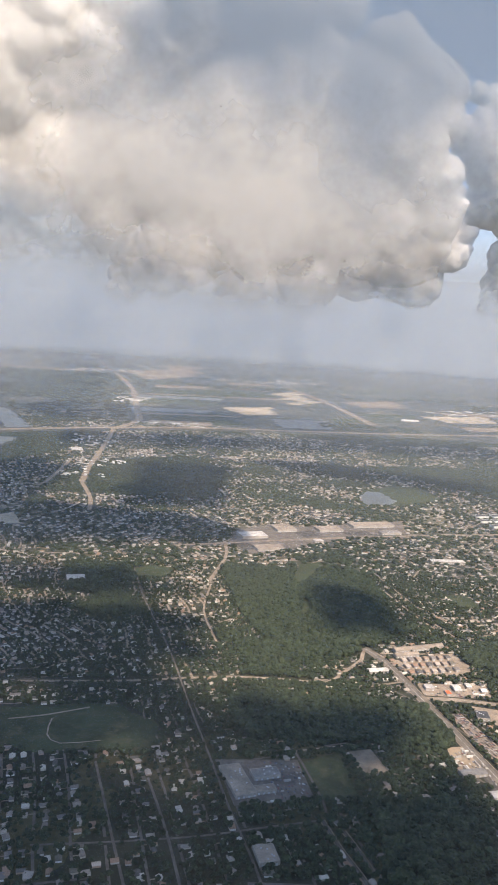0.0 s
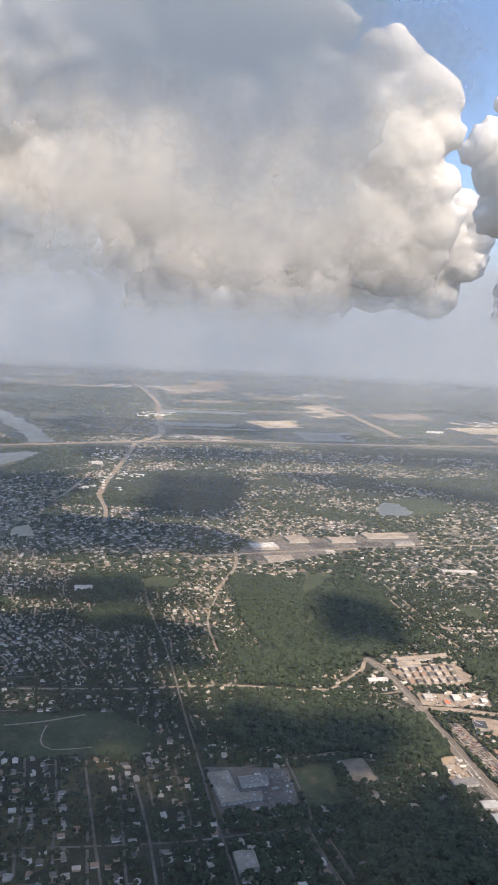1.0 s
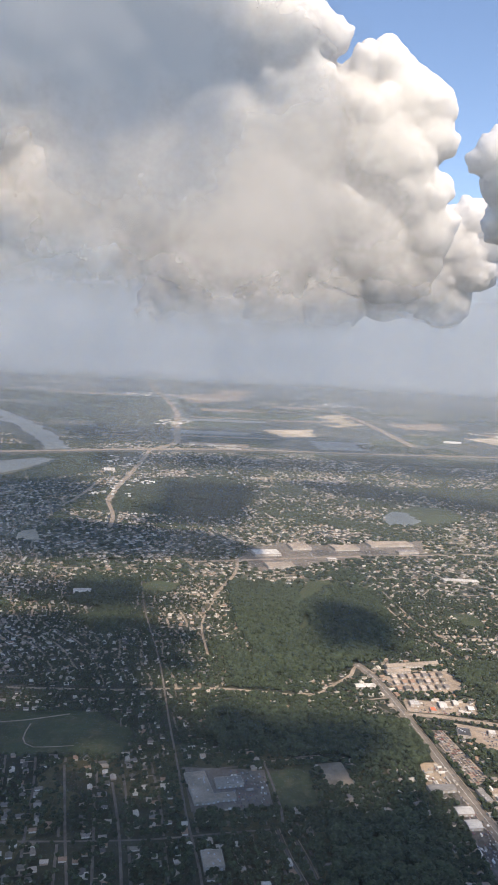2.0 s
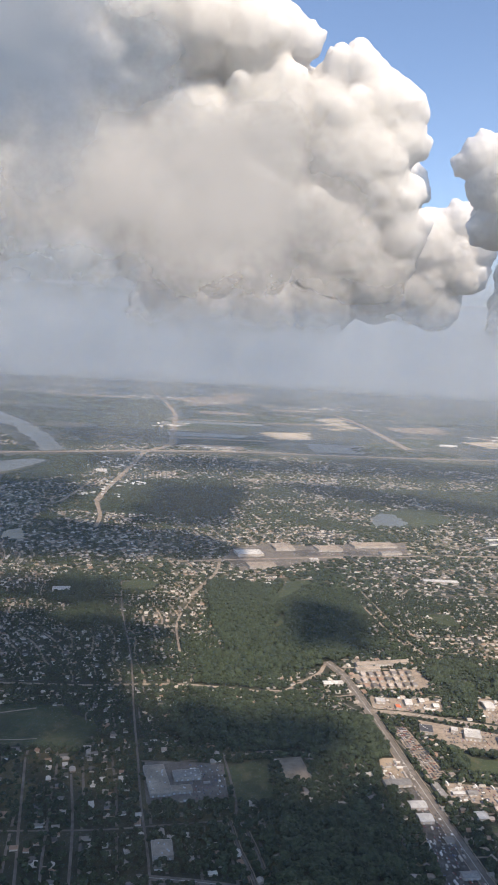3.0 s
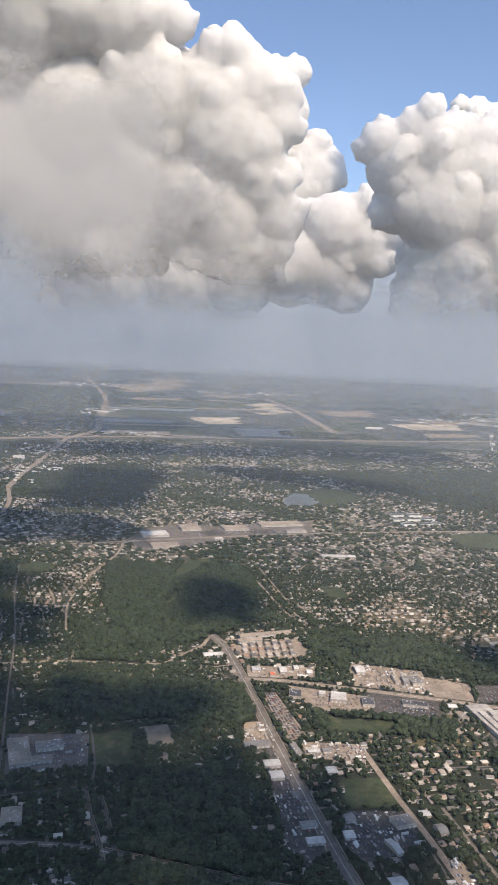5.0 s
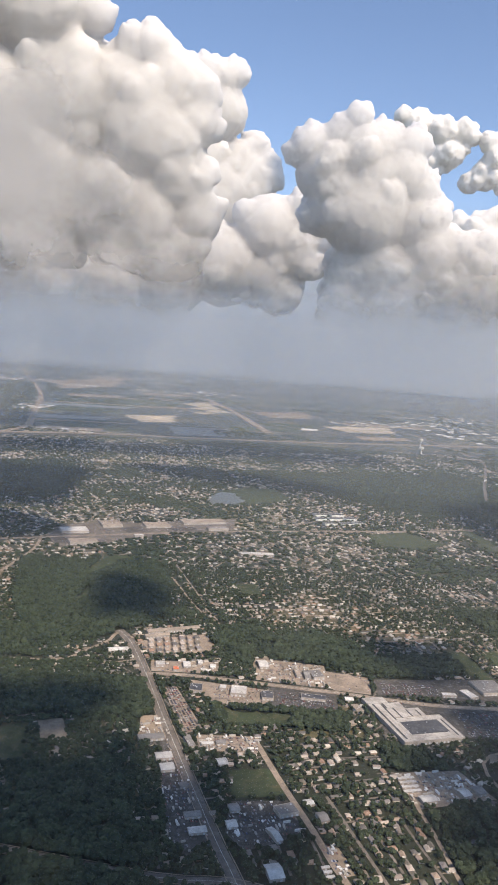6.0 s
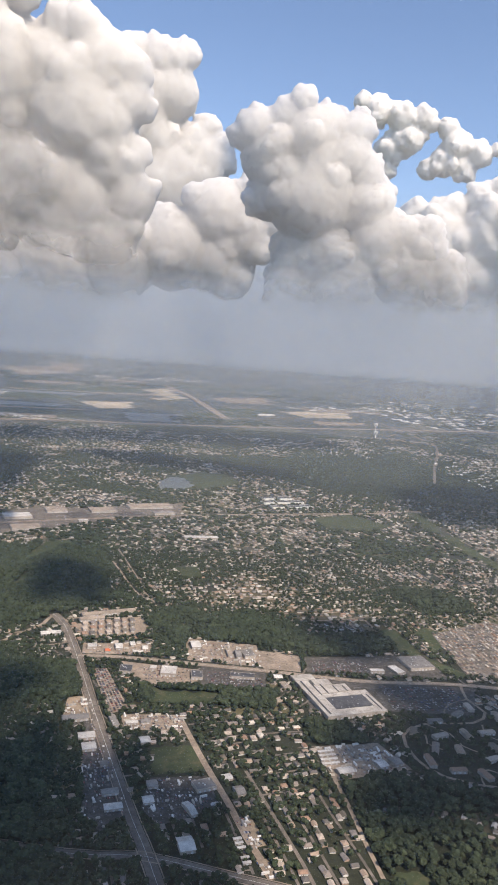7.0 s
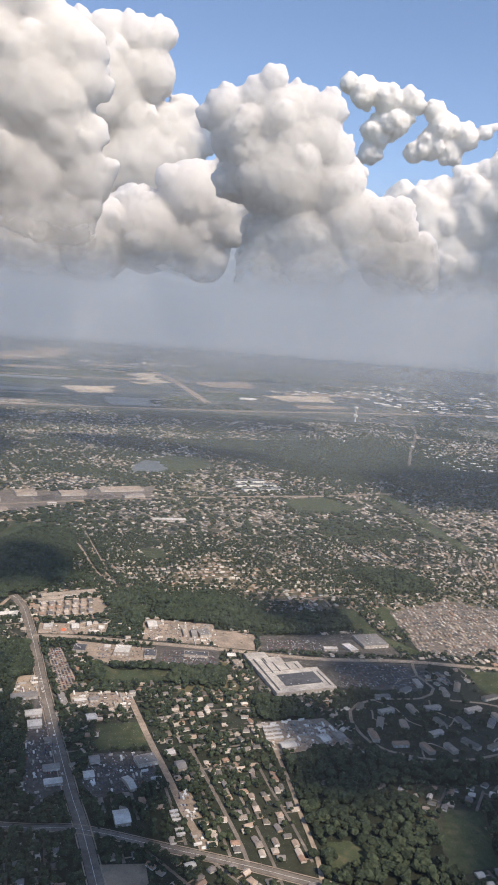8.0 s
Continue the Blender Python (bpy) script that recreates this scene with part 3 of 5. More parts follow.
# ---------------------------------------------------------------- commercial buildings: x, y, width, depth, turn, height, roof, pitched
HALLS = [
    ("meeting_hall", 86.3, 121.5, 3.0, 4.2, 12, 0.8, WHITE_ROOF, True, "pale-roofed meeting hall beside the cross road"),
    ("warehouse", 87.5, 132.9, 1.4, 4.7, 25, 0.7, WHITE_ROOF, True, "long narrow white-roofed shed in shade"),
    ("shed", 98.9, 107.9, 1.9, 1.3, 18, 0.5, WHITE_ROOF, True, "small pale-roofed shed beside the cross road"),
    ("warehouse", 60.3, 170.9, 6.5, 2.6, 14, 0.8, GREY_ROOF, True, "long grey-roofed warehouse beside the main road"),
    ("warehouse", 63.8, 162.1, 3.9, 2.7, 12, 0.8, WHITE_ROOF, True, "white-roofed warehouse beside the main road"),
    ("warehouse", 64.8, 157.1, 3.2, 3.0, 12, 0.8, WHITE_ROOF, True, "white-roofed square warehouse beside the main road"),
    ("shed", 68.8, 150.1, 1.6, 1.8, 12, 0.6, GREY_ROOF, True, "small grey shed beside a gravel yard"),
    ("warehouse", 70.8, 139.0, 3.5, 1.9, 13, 0.7, GREY_ROOF, True, "grey-roofed warehouse near the main road"),
    ("warehouse", 71.8, 133.7, 3.7, 2.0, 12, 0.7, WHITE_ROOF, True, "pale-roofed warehouse near the main road"),
    ("pavilion", 77.8, 160.4, 2.4, 2.8, 15, 0.7, WHITE_ROOF, True, "pale-roofed pavilion in the park"),
    ("depot", 74.4, 169.1, 3.0, 1.3, 12, 0.6, WHITE_ROOF, True, "long white-roofed depot shed"),
    ("depot", 70.0, 169.4, 1.7, 5.6, 16, 0.7, GREY_ROOF, False, "grey flat-roofed depot building"),
    ("depot", 77.8, 169.8, 2.4, 1.7, 12, 0.6, GREY_ROOF, True, "grey pitched depot shed"),
    ("shop", 65.6, 213.7, 1.8, 2.6, 3, 0.6, RED_ROOF, False, "small shop with an orange-red roof"),
    ("shop", 60.6, 216.8, 2.9, 3.0, 4, 0.7, WHITE_ROOF, False, "white flat-roofed shop on a forecourt"),
    ("shop", 68.8, 217.2, 2.1, 4.0, 6, 0.7, WHITE_ROOF, True, "white-roofed workshop beside a shop"),
    ("shop", 73.0, 219.6, 1.4, 2.8, 6, 0.6, WHITE_ROOF, True, "small white-roofed shop near trees"),
    ("shop", 77.0, 216.8, 1.7, 2.6, 3, 0.6, WHITE_ROOF, True, "small pale-roofed shop among trees"),
    ("store", 71.7, 200.5, 3.6, 4.6, -5, 0.8, DARK_ROOF, False, "dark flat-roofed store in a paved lot"),
    ("store", 84.1, 199.6, 4.6, 5.4, -7, 0.9, WHITE_ROOF, False, "white-roofed store in a tan car park"),
    ("store", 79.6, 201.8, 2.0, 2.4, -7, 0.7, WHITE_ROOF, False, "small white-roofed annex of a store"),
    ("workshop", 92.8, 219.7, 2.9, 5.0, 10, 0.9, WHITE_ROOF, True, "white-roofed workshop at the wood's edge"),
    ("store", 92.3, 197.5, 3.4, 4.8, -3, 0.8, DARK_ROOF, False, "dark flat-roofed store beside a car park"),
    ("workshop", 109.2, 213.6, 3.8, 5.4, 12, 0.9, GREY_ROOF, False, "large grey-roofed workshop in a yard"),
    ("workshop", 103.4, 214.1, 1.7, 5.2, 4, 0.8, TAN_ROOF, False, "tan flat-roofed workshop in a yard"),
    ("workshop", 106.0, 213.3, 1.7, 5.2, 4, 0.8, GREY_ROOF, True, "grey pitched workshop in a yard"),
    ("shop", 116.2, 197.4, 2.4, 2.2, 2, 0.7, WHITE_ROOF, True, "bright white-roofed shop by the road"),
    ("workshop", 117.4, 191.6, 2.2, 4.2, 16, 0.7, TAN_ROOF, False, "tan flat-roofed workshop beside a big store"),
    ("strip_mall", 105.8, 197.6, 7.2, 3.0, -8, 0.7, DARK_ROOF, False, "long dark-roofed row of shops"),
    ("workshop", 79.7, 142.0, 2.2, 2.6, 12, 0.6, GREY_ROOF, True, "grey-roofed workshop beside the main road"),
    ("workshop", 78.9, 136.2, 2.2, 2.4, 12, 0.6, WHITE_ROOF, True, "white-roofed workshop beside the main road"),
    ("warehouse", 91.0, 141.5, 4.6, 3.6, 20, 0.8, GREY_ROOF, False, "wide grey-roofed warehouse by the tan street"),
    ("workshop", 98.6, 139.4, 2.0, 3.2, 16, 0.7, GREY_ROOF, True, "grey-roofed workshop near the lane"),
    ("mobile_home", 96.5, 123.6, 1.6, 0.6, 12, 0.42, WHITE_ROOF, True, "white mobile home beside the tan street"),
    ("mobile_home", 96.7, 122.3, 1.6, 0.6, 12, 0.42, WHITE_ROOF, True, "white mobile home beside the tan street"),
    ("mobile_home", 97.0, 120.9, 1.6, 0.6, 12, 0.42, WHITE_ROOF, True, "white mobile home beside the tan street"),
    ("mobile_home", 97.4, 118.0, 1.6, 0.6, 12, 0.42, WHITE_ROOF, True, "white mobile home beside the tan street"),
    ("mobile_home", 97.6, 116.6, 1.6, 0.6, 12, 0.42, WHITE_ROOF, True, "white mobile home beside the tan street"),
    ("house_office", 96.4, 144.8, 2.0, 2.0, 18, 0.6, WHITE_ROOF, True, "white-roofed office by the tan street"),
    ("storage_row", 121.5, 156.4, 4.1, 0.75, 11, 0.5, WHITE_ROOF, True, "long white-roofed row of storage units"),
    ("storage_row", 121.5, 154.6, 4.1, 0.75, 11, 0.5, WHITE_ROOF, True, "long white-roofed row of storage units"),
    ("storage_row", 121.6, 152.8, 4.2, 0.75, 11, 0.5, WHITE_ROOF, True, "long white-roofed row of storage units"),
    ("storage_row", 121.6, 151.0, 4.3, 0.75, 11, 0.5, WHITE_ROOF, True, "long white-roofed row of storage units"),
    ("warehouse", 124.2, 147.4, 3.8, 2.5, 14, 0.8, WHITE_ROOF, True, "white-roofed warehouse at a yard"),
    ("warehouse", 133.6, 150.4, 2.4, 3.2, 22, 0.8, WHITE_ROOF, True, "pale arched-roof warehouse in a yard"),
    ("warehouse", 137.6, 151.6, 2.3, 3.2, 22, 0.7, GREY_ROOF, True, "grey pitched warehouse in a yard"),
    ("shop", 148.1, 203.2, 4.5, 2.0, 1, 0.7, WHITE_ROOF, False, "white-roofed shop in a car park"),
    ("shop", 154.6, 204.2, 3.0, 5.6, 20, 0.7, WHITE_ROOF, False, "white-roofed row of small shops"),
    ("plaza_store", 162.8, 209.5, 8.6, 9.0, 10, 0.9, GREY_ROOF, False, "large grey-roofed plaza store"),
    ("school", 3.6, 162.0, 5.0, 12.5, 20, 0.8, TAN_ROOF, False, "long tan flat-roofed school in shade"),
    ("school", 10.0, 165.5, 6.5, 3.6, 18, 0.8, GREY_ROOF, False, "grey flat-roofed school wing"),
    ("school", 9.8, 159.2, 4.8, 2.4, 18, 0.8, TAN_ROOF, False, "tan flat-roofed school hall"),
    ("warehouse", 9.6, 137.0, 4.2, 5.2, 15, 0.9, TAN_ROOF, False, "tan flat-roofed warehouse by the avenue"),
    ("warehouse", -64.4, 299, 7.4, 6.0, 16, 1.0, WHITE_ROOF, False, "white flat-roofed warehouse in the suburb"),
    ("warehouse", -140, 637, 9.5, 16, 16, 1.4, WHITE_ROOF, False, "large white-roofed warehouse by the highway"),
    ("hall", 46.7, 226.5, 6.4, 2.6, 14, 0.8, WHITE_ROOF, True, "long white-roofed hall near the junction"),
    ("school", 102.4, 356.5, 17, 4.5, 5, 1.0, WHITE_ROOF, False, "long pale-roofed school beside a green"),
    ("apartment_block", 63.8, 246.5, 19, 2.6, 20, 1.0, TAN_ROOF, True, "long tan-roofed apartment block"),
    ("apartment_block", 58.5, 240.2, 8.5, 2.2, 18, 1.0, TAN_ROOF, True, "tan-roofed apartment block near shops"),
    ("shop", 20, 330.5, 4.0, 3.0, 15, 0.8, WHITE_ROOF, True, "white-roofed house in the wooded park"),
    ("park_house", 44, 300, 2.6, 2.6, 15, 0.8, WHITE_ROOF, True, "lone white-roofed house in the wood"),
    ("shop", 42, 381.5, 5.0, 3.4, 18, 0.9, WHITE_ROOF, False, "white-roofed shop by the shopping centre"),
]
for k, (nm, x, y, w, d, turn, h, roof, pitched, lab) in enumerate(HALLS):
    hall(nm, x, y, w, d, turn, h, roof, lab, "building", pitched=pitched, units=0 if pitched else min(9, int(w * d / 4)))
# the big store: pale deck with a dark sunken roof
big = hall("big_store", 133.0, 180.3, 18, 13, 13, 1.1, PALE_DECK, "huge pale-roofed big-box store with a dark roof field", "building", units=10)
for u0, u1, v0, v1 in ((-9, 5, 6.5, 11.5), (-9, 1, 11.5, 15.5), (-9, -2.4, 15.5, 19.5)):
    part("wing", box_mesh("wing", u1 - u0, v1 - v0, 1.08, BLOCK, 0, (u0 + u1) / 2, (v0 + v1) / 2), big, "tan block wall")
    part("wing_roof", box_mesh("wing_roof", u1 - u0 - 0.2, v1 - v0 - 0.2, 0.06, PALE_DECK, 1.08, (u0 + u1) / 2, (v0 + v1) / 2), big)
    FOOTPRINTS.append((133.0 + 0.974 * (u0 + u1) / 2 - 0.225 * (v0 + v1) / 2, 180.3 + 0.225 * (u0 + u1) / 2 + 0.974 * (v0 + v1) / 2, (u1 - u0) / 2 + 0.3, (v1 - v0) / 2 + 0.3, radians(13)))
part("dark_roof", box_mesh("dark_roof", 11.4, 6.8, 0.1, DARK_ROOF, 1.16, 0.8, 0.4), big, "dark roof field")
for px, py, w, d in ((-7.6, 5.0, 0.5, 20), (-5.2, 10.0, 0.35, 9), (-2.8, 9.0, 0.35, 6), (0.6, 8.6, 0.35, 4), (3.4, 8.4, 0.3, 3.4), (7.8, -0.6, 0.35, 9), (-4.6, 13.6, 0.4, 3)):
    part("skylight", box_mesh("skylight", w, d, 0.1, DARK_ROOF, 1.15, px, py), big, "dark strip of rooflights")
# school with white-edged dark roofs
for x, y, w, d in ((152, 465, 8, 5), (163, 468, 8, 6), (150, 452, 7, 5), (160, 455, 9, 5), (170, 458, 7, 6), (154, 440, 8, 5), (165, 442, 8, 5), (173, 446, 6, 6)):
    hall("school_block", x, y, w, d, 14, 1.2, DARK_ROOF, "dark flat-roofed school block with white walls", "building", walls=PAINT, units=2, kind_group="school blocks")
# townhouse rows
for row in range(3):
    for k in range(7):
        hall("townhouse", 57.2 + 2.55 * k - 0.3 * row, 226.6 + 0.72 * k + 4.6 * row, 1.5, 2.3, 18, 0.85, ROOF_ONE, "two-storey townhouse with a brown pitched roof", "house", pitched=True, kind_group="townhouse rows")


def water_tower(x, y):
    """A white water tower: a flaring column under a flattened round tank."""
    root = tagged(new("water_tower"), "white water tower above far houses", "water tower")
    root.matrix_world = pose(x, y, 0)
    for nm, prof in (("column", [(1.5, 0), (0.95, 0.8), (0.85, 5.2), (1.4, 6.2)]), ("tank", [(1.4, 6.2), (2.7, 7.2), (2.9, 8.2), (2.4, 9.1), (1.2, 9.6), (0.02, 9.7)])):
        v = [(r * math.cos(k * math.pi / 10), r * math.sin(k * math.pi / 10), z) for r, z in prof for k in range(20)]
        f = [[20 * q + k, 20 * q + (k + 1) % 20, 20 * (q + 1) + (k + 1) % 20, 20 * (q + 1) + k] for q in range(len(prof) - 1) for k in range(20)]
        part(nm, mesh_of(nm, v, f, [PAINT], smooth=True), root)


water_tower(342.4, 873.3)
# shopping centre
for pts in ([(-2, 372), (4, 376), (10, 362), (4, 356)], [(30, 398), (40, 404), (46, 396), (36, 388)], [(56, 404), (70, 412), (74, 404), (62, 398)], [(64, 424), (70, 427), (74, 418), (68, 415)]):
    flat("asphalt_lot", pts, 0.07, ASPHALT, "dark asphalt car park at a shopping centre", "car park")
for x, y, w, d, roof in ((8, 385, 14, 10, WHITE_ROOF), (25, 404, 11, 12, TAN_ROOF), (16, 362, 14, 8, TAN_ROOF), (50, 408, 14, 9, TAN_ROOF), (76, 424, 26, 9, TAN_ROOF), (84, 408, 12, 5, GREY_ROOF)):
    hall("mall_building", x, y, w, d, 19, 1.2, roof, "pale flat-roofed shopping centre building", "building", units=5)


# ---------------------------------------------------------------- apartment village with its loop road
road([(172, 196), (170, 186), (172, 178), (166, 172), (152, 171), (144, 165), (143.5, 154), (148, 146), (160, 141.5), (172, 143), (184, 148), (190, 158), (186, 168), (174, 171)], 0.9, 0.07, CONCRETE, "pale loop road through an apartment village", False, False, "loop_road")
for lp in ([(146, 168), (150, 165), (149, 161), (152, 158)], [(156, 141.5), (157, 147), (160, 149), (163, 146)], [(168, 171), (167, 165), (171, 161), (168, 157)], [(176, 144.5), (177, 150), (180, 152)], [(170, 186), (164, 183), (160, 178), (162, 173)], [(152, 171), (157, 166), (158, 160), (161, 157)]):
    road(lp, 0.5, 0.066, CONCRETE, "short pale access drive", False, False, "access_drive")
ra = random.Random(8)
VILLAGE = [(147, 166, 60), (150, 158, 75), (146.5, 152, 95), (153.5, 164, 20), (156, 157, 80), (152, 148, 10), (158, 146, 100), (164, 146, 110), (163, 153, 20), (166, 158, 105), (161, 165, 95), (167, 166, 15), (172, 158, 100), (170, 148, 120), (176, 147, 30), (182, 153, 80), (183, 161, 100), (178, 165, 15), (180, 158, 60), (174, 175, 95), (179, 178, 60), (168, 180, 100), (163, 176, 40), (186, 172, 15), (155, 172, 10)]
for x, y, a in VILLAGE:
    hall("apartment_house", x, y, 4.2 + ra.uniform(-0.6, 0.8), 1.7, a + ra.uniform(-8, 8), 0.85, ROOF_ONE if ra.random() < 0.75 else TAN_ROOF, "two-storey apartment house with a brown pitched roof", "building", pitched=True, kind_group="apartment village houses")
# mobile-home park on pale ground
HOMES = [(178, 236), (205, 251), (224, 240), (212, 208), (190, 200), (177, 203)]
flat("home_park_ground", HOMES, 0.04, STREET, "pale dusty ground of a mobile-home park", "ground")
flat("school_oval", [(-40, 306), (-28, 309), (-27, 322), (-38, 324), (-44, 316)], 0.04, GRASS, "green school oval in the suburb", "field")
flat("corner_field", [(168, 217), (178, 202), (174, 199), (160, 222), (158, 240), (166, 240)], 0.03, GRASS, "green verge beside a lane", "field")
flat("dark_meadow", [(186, 190), (215, 186), (200, 160), (186, 176)], 0.03, GRASS, "dark green open field beside apartments", "field")
for k in range(4):
    road([(181 + 8 * k, 202 + 1.2 * k), (179.5 + 9.5 * k, 218 + 3 * k), (180 + 11 * k, 234 + 3.4 * k)], 0.9, 0.07, CONCRETE, "pale lane between mobile homes", False, False, "lane")
OPEN += [[(-40, 306), (-28, 309), (-27, 322), (-38, 324), (-44, 316)], [(168, 217), (178, 202), (174, 199), (160, 222), (158, 240), (166, 240)], [(186, 190), (215, 186), (200, 160), (186, 176)], HOMES]
NO_HOUSES = [(142, 142), (190, 142), (192, 176), (160, 186), (142, 172)]

# ---------------------------------------------------------------- occupied ground
CELL = 0.5
OX, OY, NX, NY = -420.0, 80.0, 1800, 1640


def cells(x, y):
    return np.clip(((x - OX) / CELL).astype(int), 0, NX - 1), np.clip(((y - OY) / CELL).astype(int), 0, NY - 1)


TAKEN = np.zeros((NX, NY), bool)


def take_line(line, half):
    p = np.repeat(line[:-1], 12, 0) + np.tile(np.linspace(0, 1, 12, endpoint=False), len(line) - 1)[:, None] * np.repeat(np.diff(line, axis=0), 12, 0)
    r = int(math.ceil((half + 0.2) / CELL))
    for a in range(-r, r + 1):
        for b in range(-r, r + 1):
            if math.hypot(a, b) * CELL <= half + 0.4:
                i, j = cells(p[:, 0] + a * CELL, p[:, 1] + b * CELL)
                TAKEN[i, j] = True


for line, half in ROAD_LINES:
    take_line(line, half)
GX, GY = np.meshgrid(OX + (np.arange(NX) + 0.5) * CELL, OY + (np.arange(NY) + 0.5) * CELL, indexing="ij")
for pts in [o for o in OPEN] + [l[1] for l in LOTS]:
    TAKEN |= inside(pts, GX, GY)
for x, y, hw, hd, a in FOOTPRINTS:
    u, v = (GX - x) * math.cos(a) + (GY - y) * math.sin(a), -(GX - x) * math.sin(a) + (GY - y) * math.cos(a)
    TAKEN |= (abs(u) < hw) & (abs(v) < hd)
MOTOR_X = (-420, -236, -139, -26, 85, 225, 383, 623, 900)
MOTOR_Y = (610, 736, 804, 855, 881, 921, 987, 1078, 1190)
ahead = np.interp(GX, MOTOR_X, MOTOR_Y) - GY
TAKEN |= (ahead < 26) & (ahead > -14)
for q in ([(-478, 1236), (-381, 1083), (-266, 882), (-217, 772), (-200, 730), (-237, 735), (-285, 815), (-350, 935), (-480, 1160)], [(-250, 650), (-222, 695), (-200, 690), (-200, 640), (-210, 580), (-250, 560)]):
    TAKEN |= inside(q, GX, GY)
WOOD = np.zeros((NX, NY), bool)
for pts in WOODS:
    WOOD |= inside(pts, GX, GY)


def broad_noise(x, y, size, seed):
    """Smooth noise over the plan from a coarse lattice."""
    lat = np.random.default_rng(seed).uniform(-1, 1, (64, 64))
    u, v = (x + 900) / size, (y + 100) / size
    i, j = np.floor(u).astype(int), np.floor(v).astype(int)
    a, b = u - i, v - j
    a, b = a * a * (3 - 2 * a), b * b * (3 - 2 * b)
    at = lambda p, q: lat[p % 64, q % 64]
    return (at(i, j) * (1 - a) + at(i + 1, j) * a) * (1 - b) + (at(i, j + 1) * (1 - a) + at(i + 1, j + 1) * a) * b


LUSH = broad_noise(GX, GY, 34, 3) + 0.6 * broad_noise(GX, GY, 13, 4)
WOOD |= (LUSH > 0.72) & (GY > 215)


# ---------------------------------------------------------------- suburb plan: neighbourhoods with their own street direction
def in_sight(x, y, margin=12):
    """The stretch of country that lies before the flight line."""
    return (x > -0.42 * y - 10 - margin) & (x < 0.58 * y + 104 + margin) & (y > 88) & (y < 880)


seeds = [(112, 124, 99), (100, 152, 14), (104, 170, 10), (-8, 140, 106), (-40, 150, 106), (25, 145, 106), (-45, 190, 16), (20, 192, 16), (165, 155, 40), (200, 225, 105), (70, 232, 15), (160, 300, 125), (60, 280, 120)]
for gx in np.arange(-400, 520, 46):
    for gy in np.arange(100, 900, 46):
        x, y = gx + RNG.uniform(-16, 16), gy + RNG.uniform(-16, 16)
        if min(math.hypot(x - s[0], y - s[1]) for s in seeds) > 24:
            seeds.append((x, y, RNG.choice([15, 105, 15, 105, 60, 130]) + RNG.uniform(-7, 7)))
SEEDS = np.array(seeds)
houses, streets, drives = [], [], []
for k, (sx, sy, sa) in enumerate(SEEDS):
    ca, sn = math.cos(radians(sa)), math.sin(radians(sa))
    gap, pitch = RNG.uniform(6.6, 7.6), RNG.uniform(2.1, 2.5)
    U, V = np.meshgrid(np.arange(-36, 36, pitch), np.arange(-36, 36, gap))
    U, V = U.ravel(), V.ravel()
    V = V + (0.3 if sy < 175 else 1.5) * np.sin(U * 0.13 + k)
    X, Y = sx + U * ca - V * sn, sy + U * sn + V * ca
    near = np.argmin((X[:, None] - SEEDS[None, :, 0]) ** 2 + (Y[:, None] - SEEDS[None, :, 1]) ** 2, 1) == k
    i, j = cells(X, Y)
    ok = near & in_sight(X, Y) & ~TAKEN[i, j] & ~WOOD[i, j] & ~inside(NO_HOUSES, X, Y)
    for x, y in zip(X[ok], Y[ok]):
        streets.append((x, y, pitch * 1.04, 0.6 if y < 215 else 0.85, radians(sa)))
    for s in (1, -1):
        hx, hy = X - s * 1.95 * sn + RNG.normal(0, 0.42, len(X)), Y + s * 1.95 * ca + RNG.normal(0, 0.42, len(X))
        i, j = cells(hx, hy)
        good = ok & ~TAKEN[i, j] & ~WOOD[i, j] & (RNG.random(len(X)) < np.where(hy > 330, 0.55, np.where((hy < 215) & (hx < 60), 0.62, 0.8)))
        for x, y, x0, y0 in zip(hx[good], hy[good], X[good], Y[good]):
            houses.append((x, y, RNG.uniform(1.35, 1.9), RNG.uniform(1.0, 1.35), RNG.uniform(0.34, 0.44), radians(sa + RNG.normal(0, 5)) + (math.pi / 2 if RNG.random() < 0.35 else 0)))
            if RNG.random() < 0.3:
                drives.append((0.5 * (x * 0.9 + x0 * 1.1), 0.5 * (y * 0.9 + y0 * 1.1), 0.35, 1.5, radians(sa)))
for gy in np.arange(200, 251, 2.9):
    for gx in np.arange(176, 226, 1.45):
        x, y = gx + 0.3 * (gy - 225) * 0.27, gy + 0.2 * (gx - 200)
        if inside(HOMES, np.array([x]), np.array([y]))[0] and RNG.random() < 0.8:
            houses.append((x + RNG.uniform(-0.2, 0.2), y + RNG.uniform(-0.3, 0.3), RNG.uniform(1.1, 1.7), 0.6, 0.36, radians(105 + RNG.uniform(-7, 7))))
houses = np.array(houses)
streets, drives = np.array(streets), np.array(drives)
for arr, r in ((houses, 0), (streets, 0), (streets[streets[:, 1] > 215], 1)):
    for a in range(-r, r + 1):
        for b in range(-r, r + 1):
            i, j = cells(arr[:, 0] + a * CELL, arr[:, 1] + b * CELL)
            TAKEN[i, j] = True


def slabs(name, arr, z, material, label, category):
    n = len(arr)
    cx = np.array([[-1, -1], [1, -1], [1, 1], [-1, 1]]) / 2
    u, v = cx[None, :, 0] * arr[:, 2:3], cx[None, :, 1] * arr[:, 3:4]
    c, s = np.cos(arr[:, 4:5]), np.sin(arr[:, 4:5])
    P = np.stack([arr[:, 0:1] + u * c - v * s, arr[:, 1:2] + u * s + v * c, np.full_like(u, z)], -1).reshape(-1, 3)
    me = mesh_of(name, P, np.arange(4 * n).reshape(n, 4), [material])
    return tagged(new(name, me), label, category, kind="stuff")


